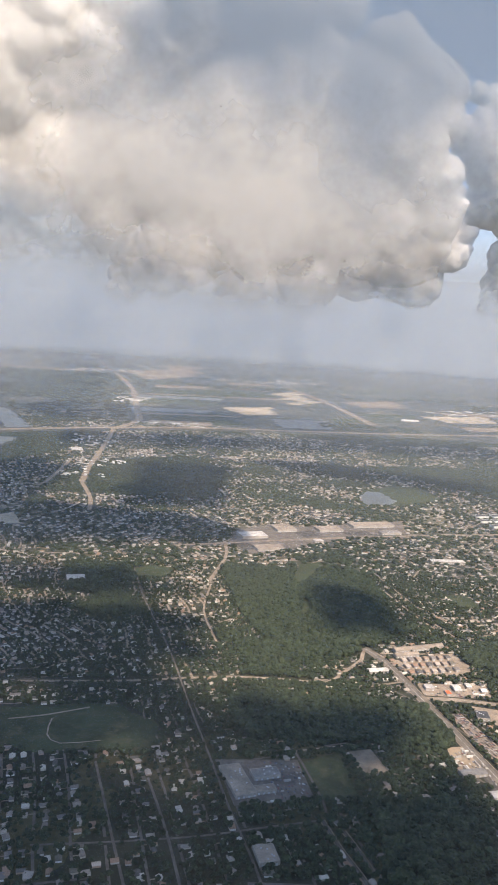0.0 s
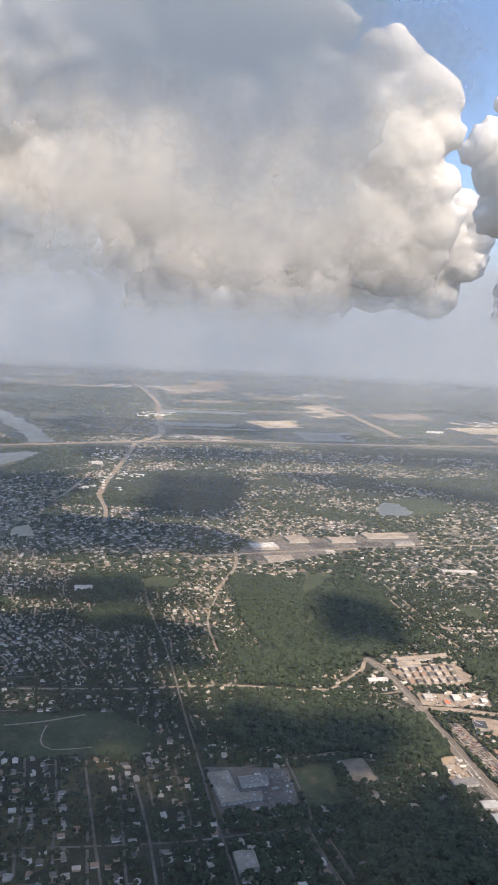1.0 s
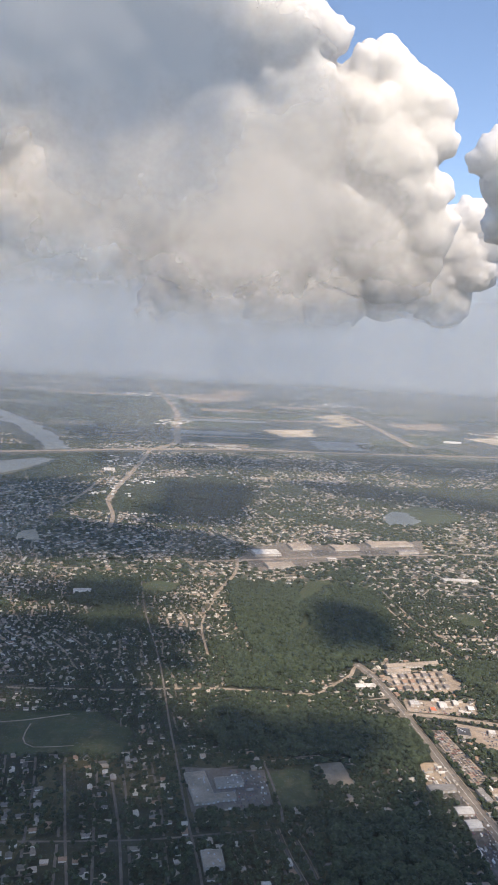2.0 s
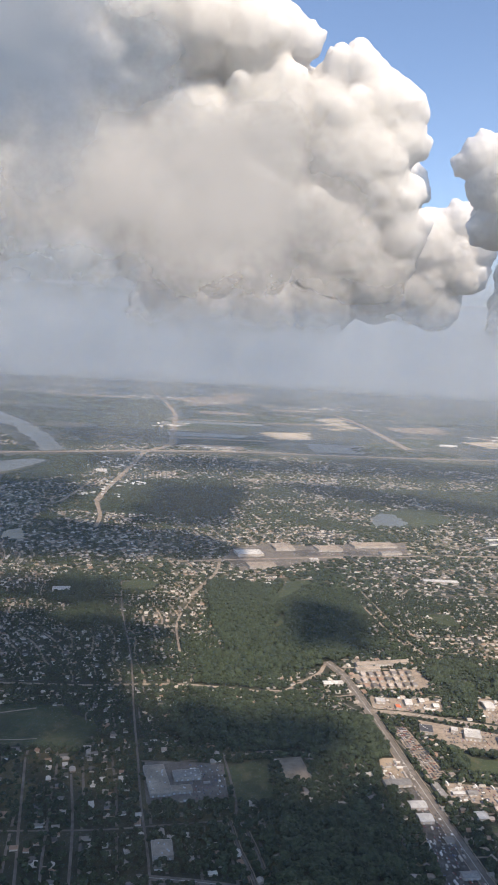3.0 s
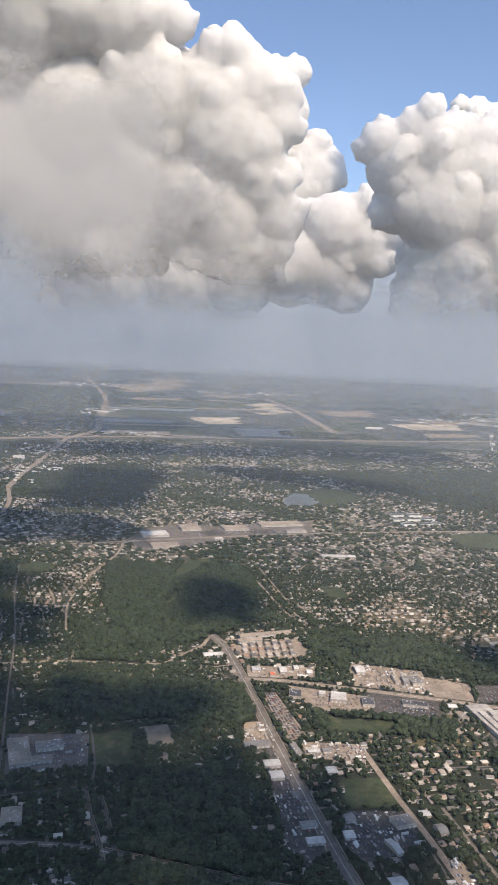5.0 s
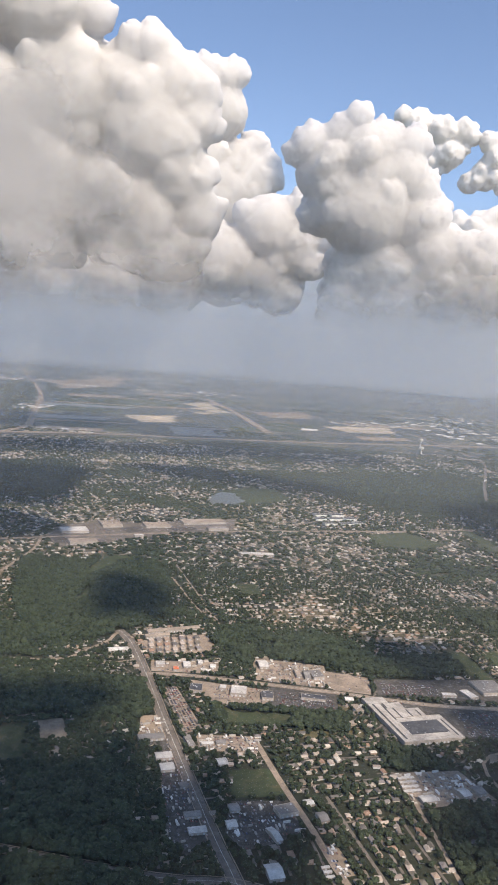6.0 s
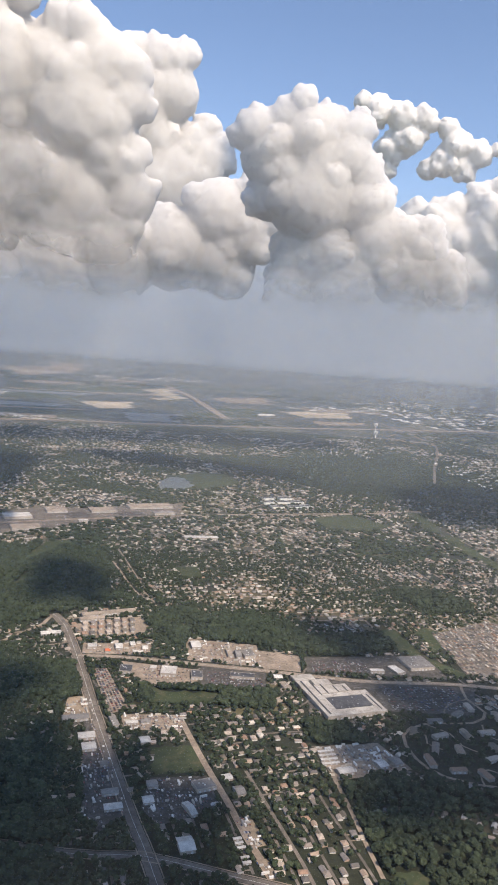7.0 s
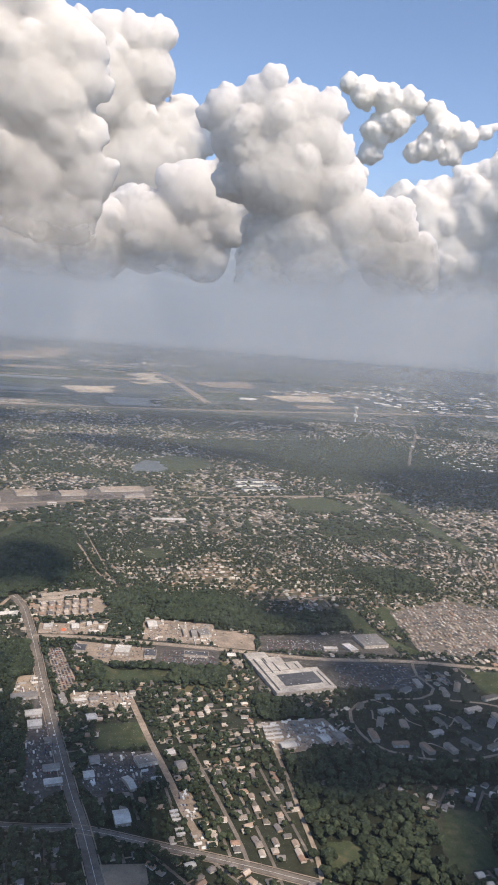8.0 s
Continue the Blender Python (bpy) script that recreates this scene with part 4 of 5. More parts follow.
slabs("suburban_streets", streets[streets[:, 1] < 215], 0.055, STREET, "worn grey residential streets", "street")
slabs("suburban_streets", streets[streets[:, 1] >= 215], 0.055, CONCRETE, "pale concrete residential streets", "street")
slabs("driveways", drives, 0.05, CONCRETE, "pale concrete driveways", "driveway")

# the nearest houses are things of their own
order = np.argsort(np.hypot(houses[:, 0] - 95, houses[:, 1] - 105))
NEAR, REST = houses[order[:300]], houses[order[300:]]
protos = []
for k, (w, d, h, hip) in enumerate(((1.5, 1.1, 0.38, False), (1.75, 1.2, 0.4, True), (1.4, 1.25, 0.36, True), (1.85, 1.05, 0.4, False))):
    root = tagged(new("house"), "single-storey suburban house with a shingle roof", "house", "houses along the streets")
    part("wall", box_mesh("wall", w, d, h, WALL_ONE), root)
    part("roof", (hip_mesh if hip else gable_mesh)("roof", w, d, h + 0.01, 0.3, 0.08, 0.03, ROOF_ONE), root)
    part("garage_door", box_mesh("garage_door", 0.34, 0.03, 0.26, PAINT, 0, w * 0.28, -d / 2 - 0.012), root)
    part("window", box_mesh("window", 0.2, 0.03, 0.14, DARK_ROOF, 0.14, -w * 0.22, -d / 2 - 0.012), root)
    part("door", box_mesh("door", 0.13, 0.03, 0.26, TRUNK, 0, 0.0, -d / 2 - 0.012), root)
    protos.append(root)
for k, (x, y, w, d, h, a) in enumerate(NEAR):
    m = pose(x, y, 0, 0, 0, math.degrees(a) + (180 if k % 2 else 0))
    if k < 4:
        protos[k].matrix_world = m
    else:
        copy_thing(protos[k % 4], m)


def house_stuff(name, arr, label):
    n = len(arr)
    bx = np.array(box_verts(1, 1, 1))
    w, d, h, a = (arr[:, i][:, None] for i in (2, 3, 4, 5))
    rise, ov = 0.3, 0.08
    body = np.stack([bx[None, :, 0] * w, bx[None, :, 1] * d, bx[None, :, 2] * h], -1)
    rf = np.array([(-1, -1, 0), (1, -1, 0), (1, 0, 1), (-1, 0, 1), (1, 1, 0), (-1, 1, 0)], float)
    roof = np.stack([rf[None, :, 0] * (w / 2 + ov) * np.where(rf[None, :, 2] > 0, RNG.choice([1.0, 0.45], n)[:, None], 1.0), rf[None, :, 1] * (d / 2 + ov), h + 0.01 + rf[None, :, 2] * rise], -1)
    loc = np.concatenate([body, roof], 1)
    c, s = np.cos(a), np.sin(a)
    P = np.stack([arr[:, 0:1] + loc[..., 0] * c - loc[..., 1] * s, arr[:, 1:2] + loc[..., 0] * s + loc[..., 1] * c, loc[..., 2]], -1).reshape(-1, 3)
    one = [[0, 1, 5, 4], [1, 2, 6, 5], [2, 3, 7, 6], [3, 0, 4, 7], [8, 9, 10, 11], [11, 10, 12, 13], [9, 12, 10], [13, 8, 11]]
    mi = [0, 0, 0, 0, 1, 1, 1, 1]
    F = [[q + 14 * i for q in f] for i in range(n) for f in one]
    me = mesh_of(name, P, F, [WALLS, ROOFS], mi * n)
    return tagged(new(name, me), label, "houses", kind="stuff")


house_stuff("suburb_houses", REST, "many small suburban houses with grey and tan roofs")


# ---------------------------------------------------------------- trees
def ico(fine):
    bm = bmesh.new()
    bmesh.ops.create_icosphere(bm, subdivisions=fine, radius=1.0)
    v = np.array([q.co[:] for q in bm.verts])
    f = np.array([[q.index for q in p.verts] for p in bm.faces if p.normal.z > -0.6])
    bm.free()
    return v, f


ICO_V, ICO_F = ico(2)
COARSE_V, COARSE_F = ico(1)


def clumps(name, P, R, squash, label, category, material, fine=False):
    """Leafy clumps at P with radius R, each uneven and turned its own way."""
    n = len(P)
    cv, cf = (ICO_V, ICO_F) if fine else (COARSE_V, COARSE_F)
    v = cv[None] * (1 + RNG.uniform(-0.34, 0.34, (n, len(cv), 1)))
    a = RNG.uniform(0, 6.283, n)
    c, s = np.cos(a)[:, None], np.sin(a)[:, None]
    x, y = v[..., 0] * c - v[..., 1] * s, v[..., 0] * s + v[..., 1] * c
    v = np.stack([x * R[:, None], y * R[:, None], v[..., 2] * R[:, None] * squash], -1) + P[:, None, :]
    F = (cf[None] + (np.arange(n) * len(cv))[:, None, None]).reshape(-1, 3)
    me = mesh_of(name, v.reshape(-1, 3), F, [material])
    return tagged(new(name, me), label, category, kind="stuff")


def scatter(n, y0, y1):
    y = np.sqrt(RNG.uniform(y0 ** 2, y1 ** 2, n))
    x = RNG.uniform(-0.42, 0.56, n) * y + RNG.uniform(-20, 116, n)
    return x, y


BARE_TOWN = [(86, 100), (123, 100), (122, 146), (100, 150), (90, 172), (76, 172), (80, 130)]


def plant(n, y0, y1, p_town, p_wood):
    x, y = scatter(n, y0, y1)
    i, j = cells(x, y)
    wood = WOOD[i, j]
    p = np.where(wood, p_wood, p_town * (1 + 0.8 * LUSH[i, j]) * np.where(inside(BARE_TOWN, x, y), 0.6, np.where((x < 60) & (y < 235), 1.45, 1.0)))
    ok = ~TAKEN[i, j] & in_sight(x, y) & (RNG.random(n) < p)
    return x[ok], y[ok], wood[ok]


x, y, wd = plant(90000, 88, 330, 0.58, 0.98)
order = np.argsort(np.hypot(x - 95, y - 100))
near, rest = order[:280], order[280:]
tree_protos = []
for k in range(5):
    root = tagged(new("tree"), "broad leafy green tree with an uneven crown", "tree", "trees among the houses")
    hgt = 0.75 + 0.12 * k
    tv, tf = [], []
    for q, (z, r) in enumerate(((0, 0.09), (0.3, 0.065), (0.62, 0.045), (hgt, 0.015))):
        tv += [(r * math.cos(m * math.pi / 3) + 0.02 * q, r * math.sin(m * math.pi / 3), z) for m in range(6)]
        if q:
            tf += [[6 * (q - 1) + m, 6 * (q - 1) + (m + 1) % 6, 6 * q + (m + 1) % 6, 6 * q + m] for m in range(6)]
    for b in range(4):
        ang = b * 1.6 + k
        o = len(tv)
        tv += [(0.02, 0, 0.45), (0.06, 0.03, 0.45), (0.03, -0.03, 0.5), (0.36 * math.cos(ang), 0.36 * math.sin(ang), 0.8)]
        tf += [[o, o + 1, o + 3], [o + 1, o + 2, o + 3], [o + 2, o, o + 3]]
    part("trunk", mesh_of("trunk", tv, tf, [TRUNK]), root)
    cv, cf = [], []
    for q in range(16):
        ang, rr = RNG.uniform(0, 6.283), RNG.uniform(0, 0.5) ** 0.7
        cc = np.array([rr * math.cos(ang), rr * math.sin(ang), 0.6 + RNG.uniform(0, 0.55) * (1 - rr * 0.8) + 0.05 * k])
        vv = ICO_V * (1 + RNG.uniform(-0.35, 0.35, (len(ICO_V), 1))) * RNG.uniform(0.16, 0.3) * np.array([1, 1, 0.8]) + cc
        cf += (ICO_F + len(cv)).tolist()
        cv += vv.tolist()
    part("crown", mesh_of("crown", cv, cf, [CANOPY]), root)
    tree_protos.append(root)
for k, q in enumerate(near):
    m = pose(x[q], y[q], 0, 0, 0, float(RNG.uniform(0, 360))) @ Matrix.Diagonal((*[float(RNG.uniform(0.7, 1.15))] * 3, 1))
    if k < 5:
        tree_protos[k].matrix_world = m
    else:
        copy_thing(tree_protos[k % 5], m)


def tree_stuff(name, x, y, wood, per, label, fine=False):
    n = len(x)
    base = np.where(wood, RNG.uniform(0.42, 1.22, n), RNG.uniform(0.36, 0.74, n))
    P, R = [], []
    for q in range(per):
        off = RNG.normal(0, 0.33, (n, 2)) * base[:, None] if q else np.zeros((n, 2))
        z = base * (1.0 if q else 1.15) + RNG.uniform(-0.1, 0.25, n) * (q > 0)
        P.append(np.stack([x + off[:, 0], y + off[:, 1], z], 1))
        R.append(base * RNG.uniform(0.55, 0.8, n) if q else base * 0.85)
    return clumps(name, np.concatenate(P), np.concatenate(R), 0.85, label, "trees", CANOPY, fine)


close = y[rest] < 175
tree_stuff("suburb_trees", x[rest[close]], y[rest[close]], wd[rest[close]], 2, "dense green trees between houses and in woods", True)
tree_stuff("suburb_trees", x[rest[~close]], y[rest[~close]], wd[rest[~close]], 3, "dense green trees between houses and in woods")
x, y, wd = plant(66000, 330, 870, 0.58, 0.97)
clumps("far_trees", np.stack([x, y, np.full(len(x), 0.5)], 1), RNG.uniform(0.9, 1.7, len(x)), 0.55, "green tree cover over far suburbs", "trees", CANOPY)

y = np.sqrt(RNG.uniform(860 ** 2, 1900 ** 2, 26000))
x = RNG.uniform(-0.62, 0.72, len(y)) * y
keep = (broad_noise(x, y, 120, 9) + 0.6 * broad_noise(x, y, 50, 10) > np.where(x < -0.14 * y, -0.6, 0.35)) & ~((x > -150) & (x < 420) & (y > 1000) & (y < 1500))
keep &= abs(y + 8 - np.interp(x, MOTOR_X, MOTOR_Y)) > 26
keep &= abs(x - np.interp(y, (795, 870, 953, 1210, 1424, 1735, 2458), (-137, -125, -133, -172, -209, -276, -451))) > 14
keep &= ~inside([(-490, 1250), (-370, 1090), (-255, 885), (-205, 772), (-237, 740), (-285, 815), (-360, 935), (-490, 1150)], x, y)
clumps("far_woods", np.stack([x[keep], y[keep], np.full(keep.sum(), 0.4)], 1), RNG.uniform(2.0, 4.5, keep.sum()), 0.35, "dark far woods on the plain", "woods", CANOPY)

# ---------------------------------------------------------------- far plain
for pts, mat, lab, nm in (
    ([(62, 1533), (113, 1616), (124, 1327), (80, 1258)], SAND, "pale sandy cleared ground by the airfield", "sand_flat"),
    ([(-33, 1133), (41, 1186), (45, 1069), (-2, 1038)], SAND, "orange-tan cleared earth beyond the motorway", "sand_flat"),
    ([(179, 1408), (296, 1501), (283, 1327), (200, 1301)], DRY, "pale bare field beyond the motorway", "bare_field"),
    ([(277, 1192), (398, 1250), (380, 1135), (304, 1107)], SAND, "pale cleared ground beside the motorway", "sand_flat"),
    ([(-308, 2004), (-270, 2645), (-167, 2722), (-128, 1990), (-239, 1729)], DRY, "pale airfield apron with long buildings", "airfield"),
    ([(62, 837), (77, 844), (85, 800), (70, 788)], CONCRETE, "pale square reservoir", "reservoir"),
    ([(144, 837), (200, 865), (196, 802), (153, 782)], GREY_ROOF, "grey fallow field", "fallow_field"),
    ([(-360, 4400), (-240, 4850), (-210, 4300), (-300, 4100)], SAND, "pale distant works", "works_ground"),
):
    flat(nm, pts, 0.2, mat, lab, "field", rough=0.0 if nm == "reservoir" else 0.07)
for k, (x0, x1, y0, y1, mat) in enumerate(((-178, 45, 1500, 1570, DRY), (-170, 10, 1395, 1430, GRASS), (-165, 60, 1300, 1325, DRY), (-175, -40, 1225, 1275, WATER), (-160, -45, 1120, 1180, GRASS), (-150, -50, 1005, 1050, WATER), (-130, -10, 968, 985, DRY), (45, 110, 905, 1005, WATER), (330, 470, 1240, 1290, DRY), (180, 260, 1120, 1180, GRASS), (420, 560, 760, 860, GRASS), (120, 300, 1640, 1720, GRASS), (-40, 60, 1740, 1800, DRY), (300, 560, 1760, 1880, GRASS), (-520, -330, 1500, 1640, GRASS), (-640, -420, 1850, 1960, DRY))):
    lean = 0.22 * (x1 - x0)
    flat("strip_field", [(x0, y0), (x1, y0 + lean), (x1 + 6, y1 + lean), (x0 - 8, y1)], 0.16 + 0.004 * k, mat, "long shallow wet strip on the plain" if mat is WATER else "long narrow field on the plain", "field", rough=0.04)
flat("depot_ground", [(-131, 848), (-107, 905), (-39, 915), (-35, 850), (-70, 840), (-112, 815)], 0.19, CONCRETE, "pale depot ground beyond the motorway", "yard", rough=0.04)
flat("lake", [(79, 505), (90, 530), (100, 528), (106, 500), (98, 486), (82, 482)], 0.06, WATER, "still grey lake in the suburb", "lake", rough=0.06)
flat("river", [(-478, 1236), (-381, 1083), (-266, 882), (-217, 772), (-237, 752), (-262, 815), (-332, 935), (-460, 1160)], 0.15, WATER, "pale river bend", "river", rough=0.03)
flat("river", [(-245, 650), (-222, 690), (-205, 686), (-206, 640), (-215, 590), (-250, 570)], 0.15, WATER, "pale river bend beside woods", "river", rough=0.03)
road([(97, 1728), (139, 1413), (173, 1005)], 12, 0.25, CONCRETE, "long pale runway", False, False, "runway")


def far_blocks(name, spots, label):
    """Far-off sheds and roofs, joined: x, y, spread along and across, count."""
    V, F = [], []
    for x0, y0, ax, ay, n in spots:
        big = 0.35 if y0 < 850 else 1.0
        for k in range(n):
            x, y = x0 + RNG.uniform(-ax, ax), y0 + RNG.uniform(-ay, ay)
            w, d, h = big * RNG.uniform(3, 13), big * RNG.uniform(3, 9), RNG.uniform(0.6, 1.4)
            o = len(V)
            V += [(x + p, y + q, z) for p, q, z in box_verts(w, d, h)]
            F += [[o + i for i in fc] for fc in BOX_FACES[:5]]
    return tagged(new(name, mesh_of(name, V, F, [FAR_ROOFS])), label, "buildings", kind="stuff")


FAR_ROOFS = palette("far_roofs", [(0.7, 0.68, 0.64), (0.5, 0.46, 0.4), (0.8, 0.79, 0.76), (0.4, 0.38, 0.35)], "island")
far_blocks("far_town", [(-698, 2050, 60, 120, 30), (-774, 2620, 90, 160, 30), (-1100, 4200, 160, 240, 30), (-419, 2057, 40, 110, 26), (-178, 1169, 22, 50, 26), (-315, 2090, 40, 60, 18), (-231, 1941, 60, 50, 22), (17, 1931, 90, 60, 30), (151, 2025, 70, 70, 26), (241, 1103, 14, 12, 7), (-140, 690, 24, 40, 40), (-112, 560, 20, 40, 40), (-85, 872, 40, 22, 26), (520, 1120, 60, 60, 30), (590, 1330, 90, 120, 40), (560, 1500, 90, 90, 30), (640, 1046, 60, 30, 24), (380, 670, 40, 50, 60), (370, 590, 40, 40, 50)], "far pale roofs of a town and airfield")
far_blocks("far_works", [(434, 1313, 40, 60, 16), (636, 1600, 60, 120, 26), (687, 1497, 80, 90, 26), (624, 1230, 80, 80, 46), (898, 1650, 90, 90, 30), (335, 1290, 40, 50, 14), (520, 1440, 60, 90, 20), (800, 1350, 90, 90, 30)], "far pale works and sheds by the motorway")
for pts, mat, nm, lab in (
    ([(-174, 1393), (34, 1650), (57, 1434), (-135, 1144)], GRASS, "pasture", "long green pasture beyond the motorway"),
    ([(-131, 980), (-22, 1025), (0, 905), (-87, 860)], GRASS, "pasture", "green pasture beside the motorway"),
    ([(300, 1000), (380, 1040), (380, 1075), (300, 1050)], DRY, "bare_field", "bare brown field by the motorway"),
    ([(410, 915), (480, 960), (455, 990), (400, 960)], GRASS, "pasture", "green field inside a road loop"),
    ([(120, 1000), (230, 1070), (230, 1120), (120, 1060)], GRASS, "pasture", "green strip beside a runway"),
    ([(420, 880), (560, 930), (600, 830), (440, 780)], GRASS, "pasture", "dark green field beside far houses"),
):
    flat(nm, pts, 0.16, mat, lab, "field", rough=0.05)
road([(361, 1260), (409, 1144), (412, 1000), (410, 924), (397, 811), (350, 690), (335, 650)], 3.0, 0.4, CONCRETE, "pale road crossing the motorway", False, False, "street")
road([(366, 902), (400, 955), (436, 1000), (470, 1010)], 2.4, 0.42, CONCRETE, "curved pale motorway ramp", False, False, "ramp")
road([(215, 470), (245, 478), (300, 486), (360, 500)], 1.6, 0.12, CONCRETE, "pale straight country road", False, False, "street")
road([(200, 640), (233, 560), (236, 464), (240, 358), (248, 297), (262, 220)], 3.0, 0.05, GRASS, "grassy strip under power lines", False, False, "green_strip")


def water_tower(x, y):
    root = tagged(new("water_tower"), "white water tower with a round tank on a stem", "tower")
    root.location = (x, y, 0)
    prof = [(1.0, 0), (0.8, 1.0), (0.75, 7.0), (1.6, 8.6), (2.9, 9.6), (3.2, 10.8), (2.9, 12.0), (1.6, 12.9), (0.02, 13.2)]

    def lathe(nm, pr):
        n = 20
        v = [(r * math.cos(2 * math.pi * k / n), r * math.sin(2 * math.pi * k / n), z) for r, z in pr for k in range(n)]
        f = [[q * n + k, q * n + (k + 1) % n, (q + 1) * n + (k + 1) % n, (q + 1) * n + k] for q in range(len(pr) - 1) for k in range(n)]
        return mesh_of(nm, v, f, [WHITE_ROOF], smooth=True)
    part("stem", lathe("stem", prof[:4]), root)
    part("tank", lathe("tank", prof[3:]), root)


water_tower(363, 945)

# ---------------------------------------------------------------- parked cars
PAVED = np.zeros((NX, NY), bool)
for lot in LOTS:
    PAVED |= inside(lot[1], GX, GY)
def car_mesh_parts():
    w, l = 0.24, 0.6
    body = box_mesh("body", l, w, 0.10, CAR_ONE, 0.03)
    cab = [(-0.17, -0.10, 0.13), (0.13, -0.10, 0.13), (0.13, 0.10, 0.13), (-0.17, 0.10, 0.13), (-0.12, -0.085, 0.2), (0.06, -0.085, 0.2), (0.06, 0.085, 0.2), (-0.12, 0.085, 0.2)]
    return body, mesh_of("cabin", cab, BOX_FACES, [DARK_ROOF])


CAR_ONE = palette("car_enamel", [(0.05, 0.05, 0.055), (0.55, 0.55, 0.55), (0.02, 0.02, 0.02), (0.16, 0.16, 0.17), (0.22, 0.04, 0.035), (0.06, 0.08, 0.16), (0.3, 0.29, 0.27), (0.03, 0.03, 0.035)], "object", roughness=0.35, specular=0.5)
BODY, CABIN = car_mesh_parts()
car = tagged(new("car"), "parked car with a dark glazed cabin", "car", "cars in the yard")
part("body", BODY, car)
part("cabin", CABIN, car)
first = True
for row in range(5):
    for k in range(46):
        if RNG.random() < 0.16:
            continue
        s0, t0 = (k + 0.3) / 46, (row + 0.5) / 5
        x = (1 - s0) * (62.3 + 3.5 * t0) + s0 * (68.7 + 4.4 * t0)
        y = (1 - s0) * (200.6 + 0.8 * t0) + s0 * (174.6 + 2.6 * t0)
        m = pose(x, y, 0.055, 0, 0, 16 + RNG.uniform(-3, 3))
        if first:
            car.matrix_world, first = m, False
        else:
            copy_thing(car, m)


def car_stuff(name, lots, label):
    V, F = [], []
    for x0, y0, x1, y1, turn, fill in lots:
        c, s = math.cos(radians(turn)), math.sin(radians(turn))
        for gy in np.arange(y0, y1, 1.15):
            for gx in np.arange(x0, x1, 0.36):
                if RNG.random() > fill:
                    continue
                i, j = cells(np.array([gx]), np.array([gy]))
                if not PAVED[i[0], j[0]] or any(abs((gx - a) * math.cos(t) + (gy - b) * math.sin(t)) < hw - 0.2 and abs(-(gx - a) * math.sin(t) + (gy - b) * math.cos(t)) < hd - 0.2 for a, b, hw, hd, t in FOOTPRINTS):
                    continue
                for q in (box_verts(0.24, 0.6, 0.11, 0.06), box_verts(0.2, 0.32, 0.07, 0.17)):
                    o = len(V)
                    V += [(gx + p * c - r * s, gy + p * s + r * c, z) for p, r, z in q]
                    F += [[o + e for e in fc] for fc in BOX_FACES[:5]]
    return tagged(new(name, mesh_of(name, V, F, [CARS])), label, "cars", kind="stuff")


car_stuff("lot_cars", [(77, 193, 91, 203, -7, 0.3), (95, 191, 111, 201, -8, 0.5), (125, 197, 140, 200, -8, 0.35), (146, 179, 168, 193, 19, 0.35), (128, 203, 146, 211, -3, 0.45), (92, 208, 112, 222, 5, 0.25), (74, 167, 87, 173.5, 10, 0.5), (59, 212.5, 78, 219, 3, 0.2), (4, 355, 34, 395, 19, 0.12), (40, 395, 90, 425, 19, 0.12), (10, 157, 20, 171, 18, 0.2), (124, 146, 136, 158, 12, 0.2), (64, 143, 70, 150, 12, 0.25), (57, 172, 63, 181, 12, 0.2), (63, 127, 74, 171, 12, 0.2), (78, 128, 94, 146, 14, 0.22), (113, 204, 125, 217, 8, 0.05), (96, 112, 103, 131, 12, 0.25)], "parked cars in rows on car parks")


def trailer_stuff(name, areas, label):
    """Box trailers, containers and stacks of goods standing about on yards."""
    V, F = [], []
    for x0, y0, x1, y1, turn, n in areas:
        for k in range(n):
            x, y = RNG.uniform(x0, x1), RNG.uniform(y0, y1)
            i, j = cells(np.array([x]), np.array([y]))
            if not PAVED[i[0], j[0]] or any(abs((x - a) * math.cos(t) + (y - b) * math.sin(t)) < hw + 0.5 and abs(-(x - a) * math.sin(t) + (y - b) * math.cos(t)) < hd + 0.5 for a, b, hw, hd, t in FOOTPRINTS):
                continue
            w, l, h = RNG.choice([(0.34, 1.6, 0.45), (0.34, 0.9, 0.36), (0.5, 0.5, 0.2), (0.7, 0.4, 0.15)])
            a = radians(turn + RNG.choice([0, 90]) + RNG.uniform(-6, 6))
            c, sn = math.cos(a), math.sin(a)
            o = len(V)
            V += [(x + p * c - q * sn, y + p * sn + q * c, z) for p, q, z in box_verts(w, l, h, 0.05)]
            F += [[o + e for e in fc] for fc in BOX_FACES[:5]]
    return tagged(new(name, mesh_of(name, V, F, [FAR_ROOFS])), label, "trailers", kind="stuff")


trailer_stuff("yard_trailers", [(63, 127, 74, 171, 14, 60), (119, 144, 141, 161, 12, 170), (78, 128, 94, 146, 14, 45), (57, 171, 66, 184, 14, 40), (90, 205, 113, 226, 8, 90), (71, 166, 88, 174, 12, 60), (96, 112, 103, 131, 12, 50), (57, 212, 79, 221, 4, 30), (-2, 153, 21, 173, 18, 25)], "pale trailers, containers and goods on yards")


# ---------------------------------------------------------------- clouds
def ball():
    bm = bmesh.new()
    bmesh.ops.create_icosphere(bm, subdivisions=2, radius=1.0)
    v = np.array([q.co[:] for q in bm.verts])
    f = np.array([[q.index for q in p.verts] for p in bm.faces])
    bm.free()
    return v, f


BALL_V, BALL_F = ball()


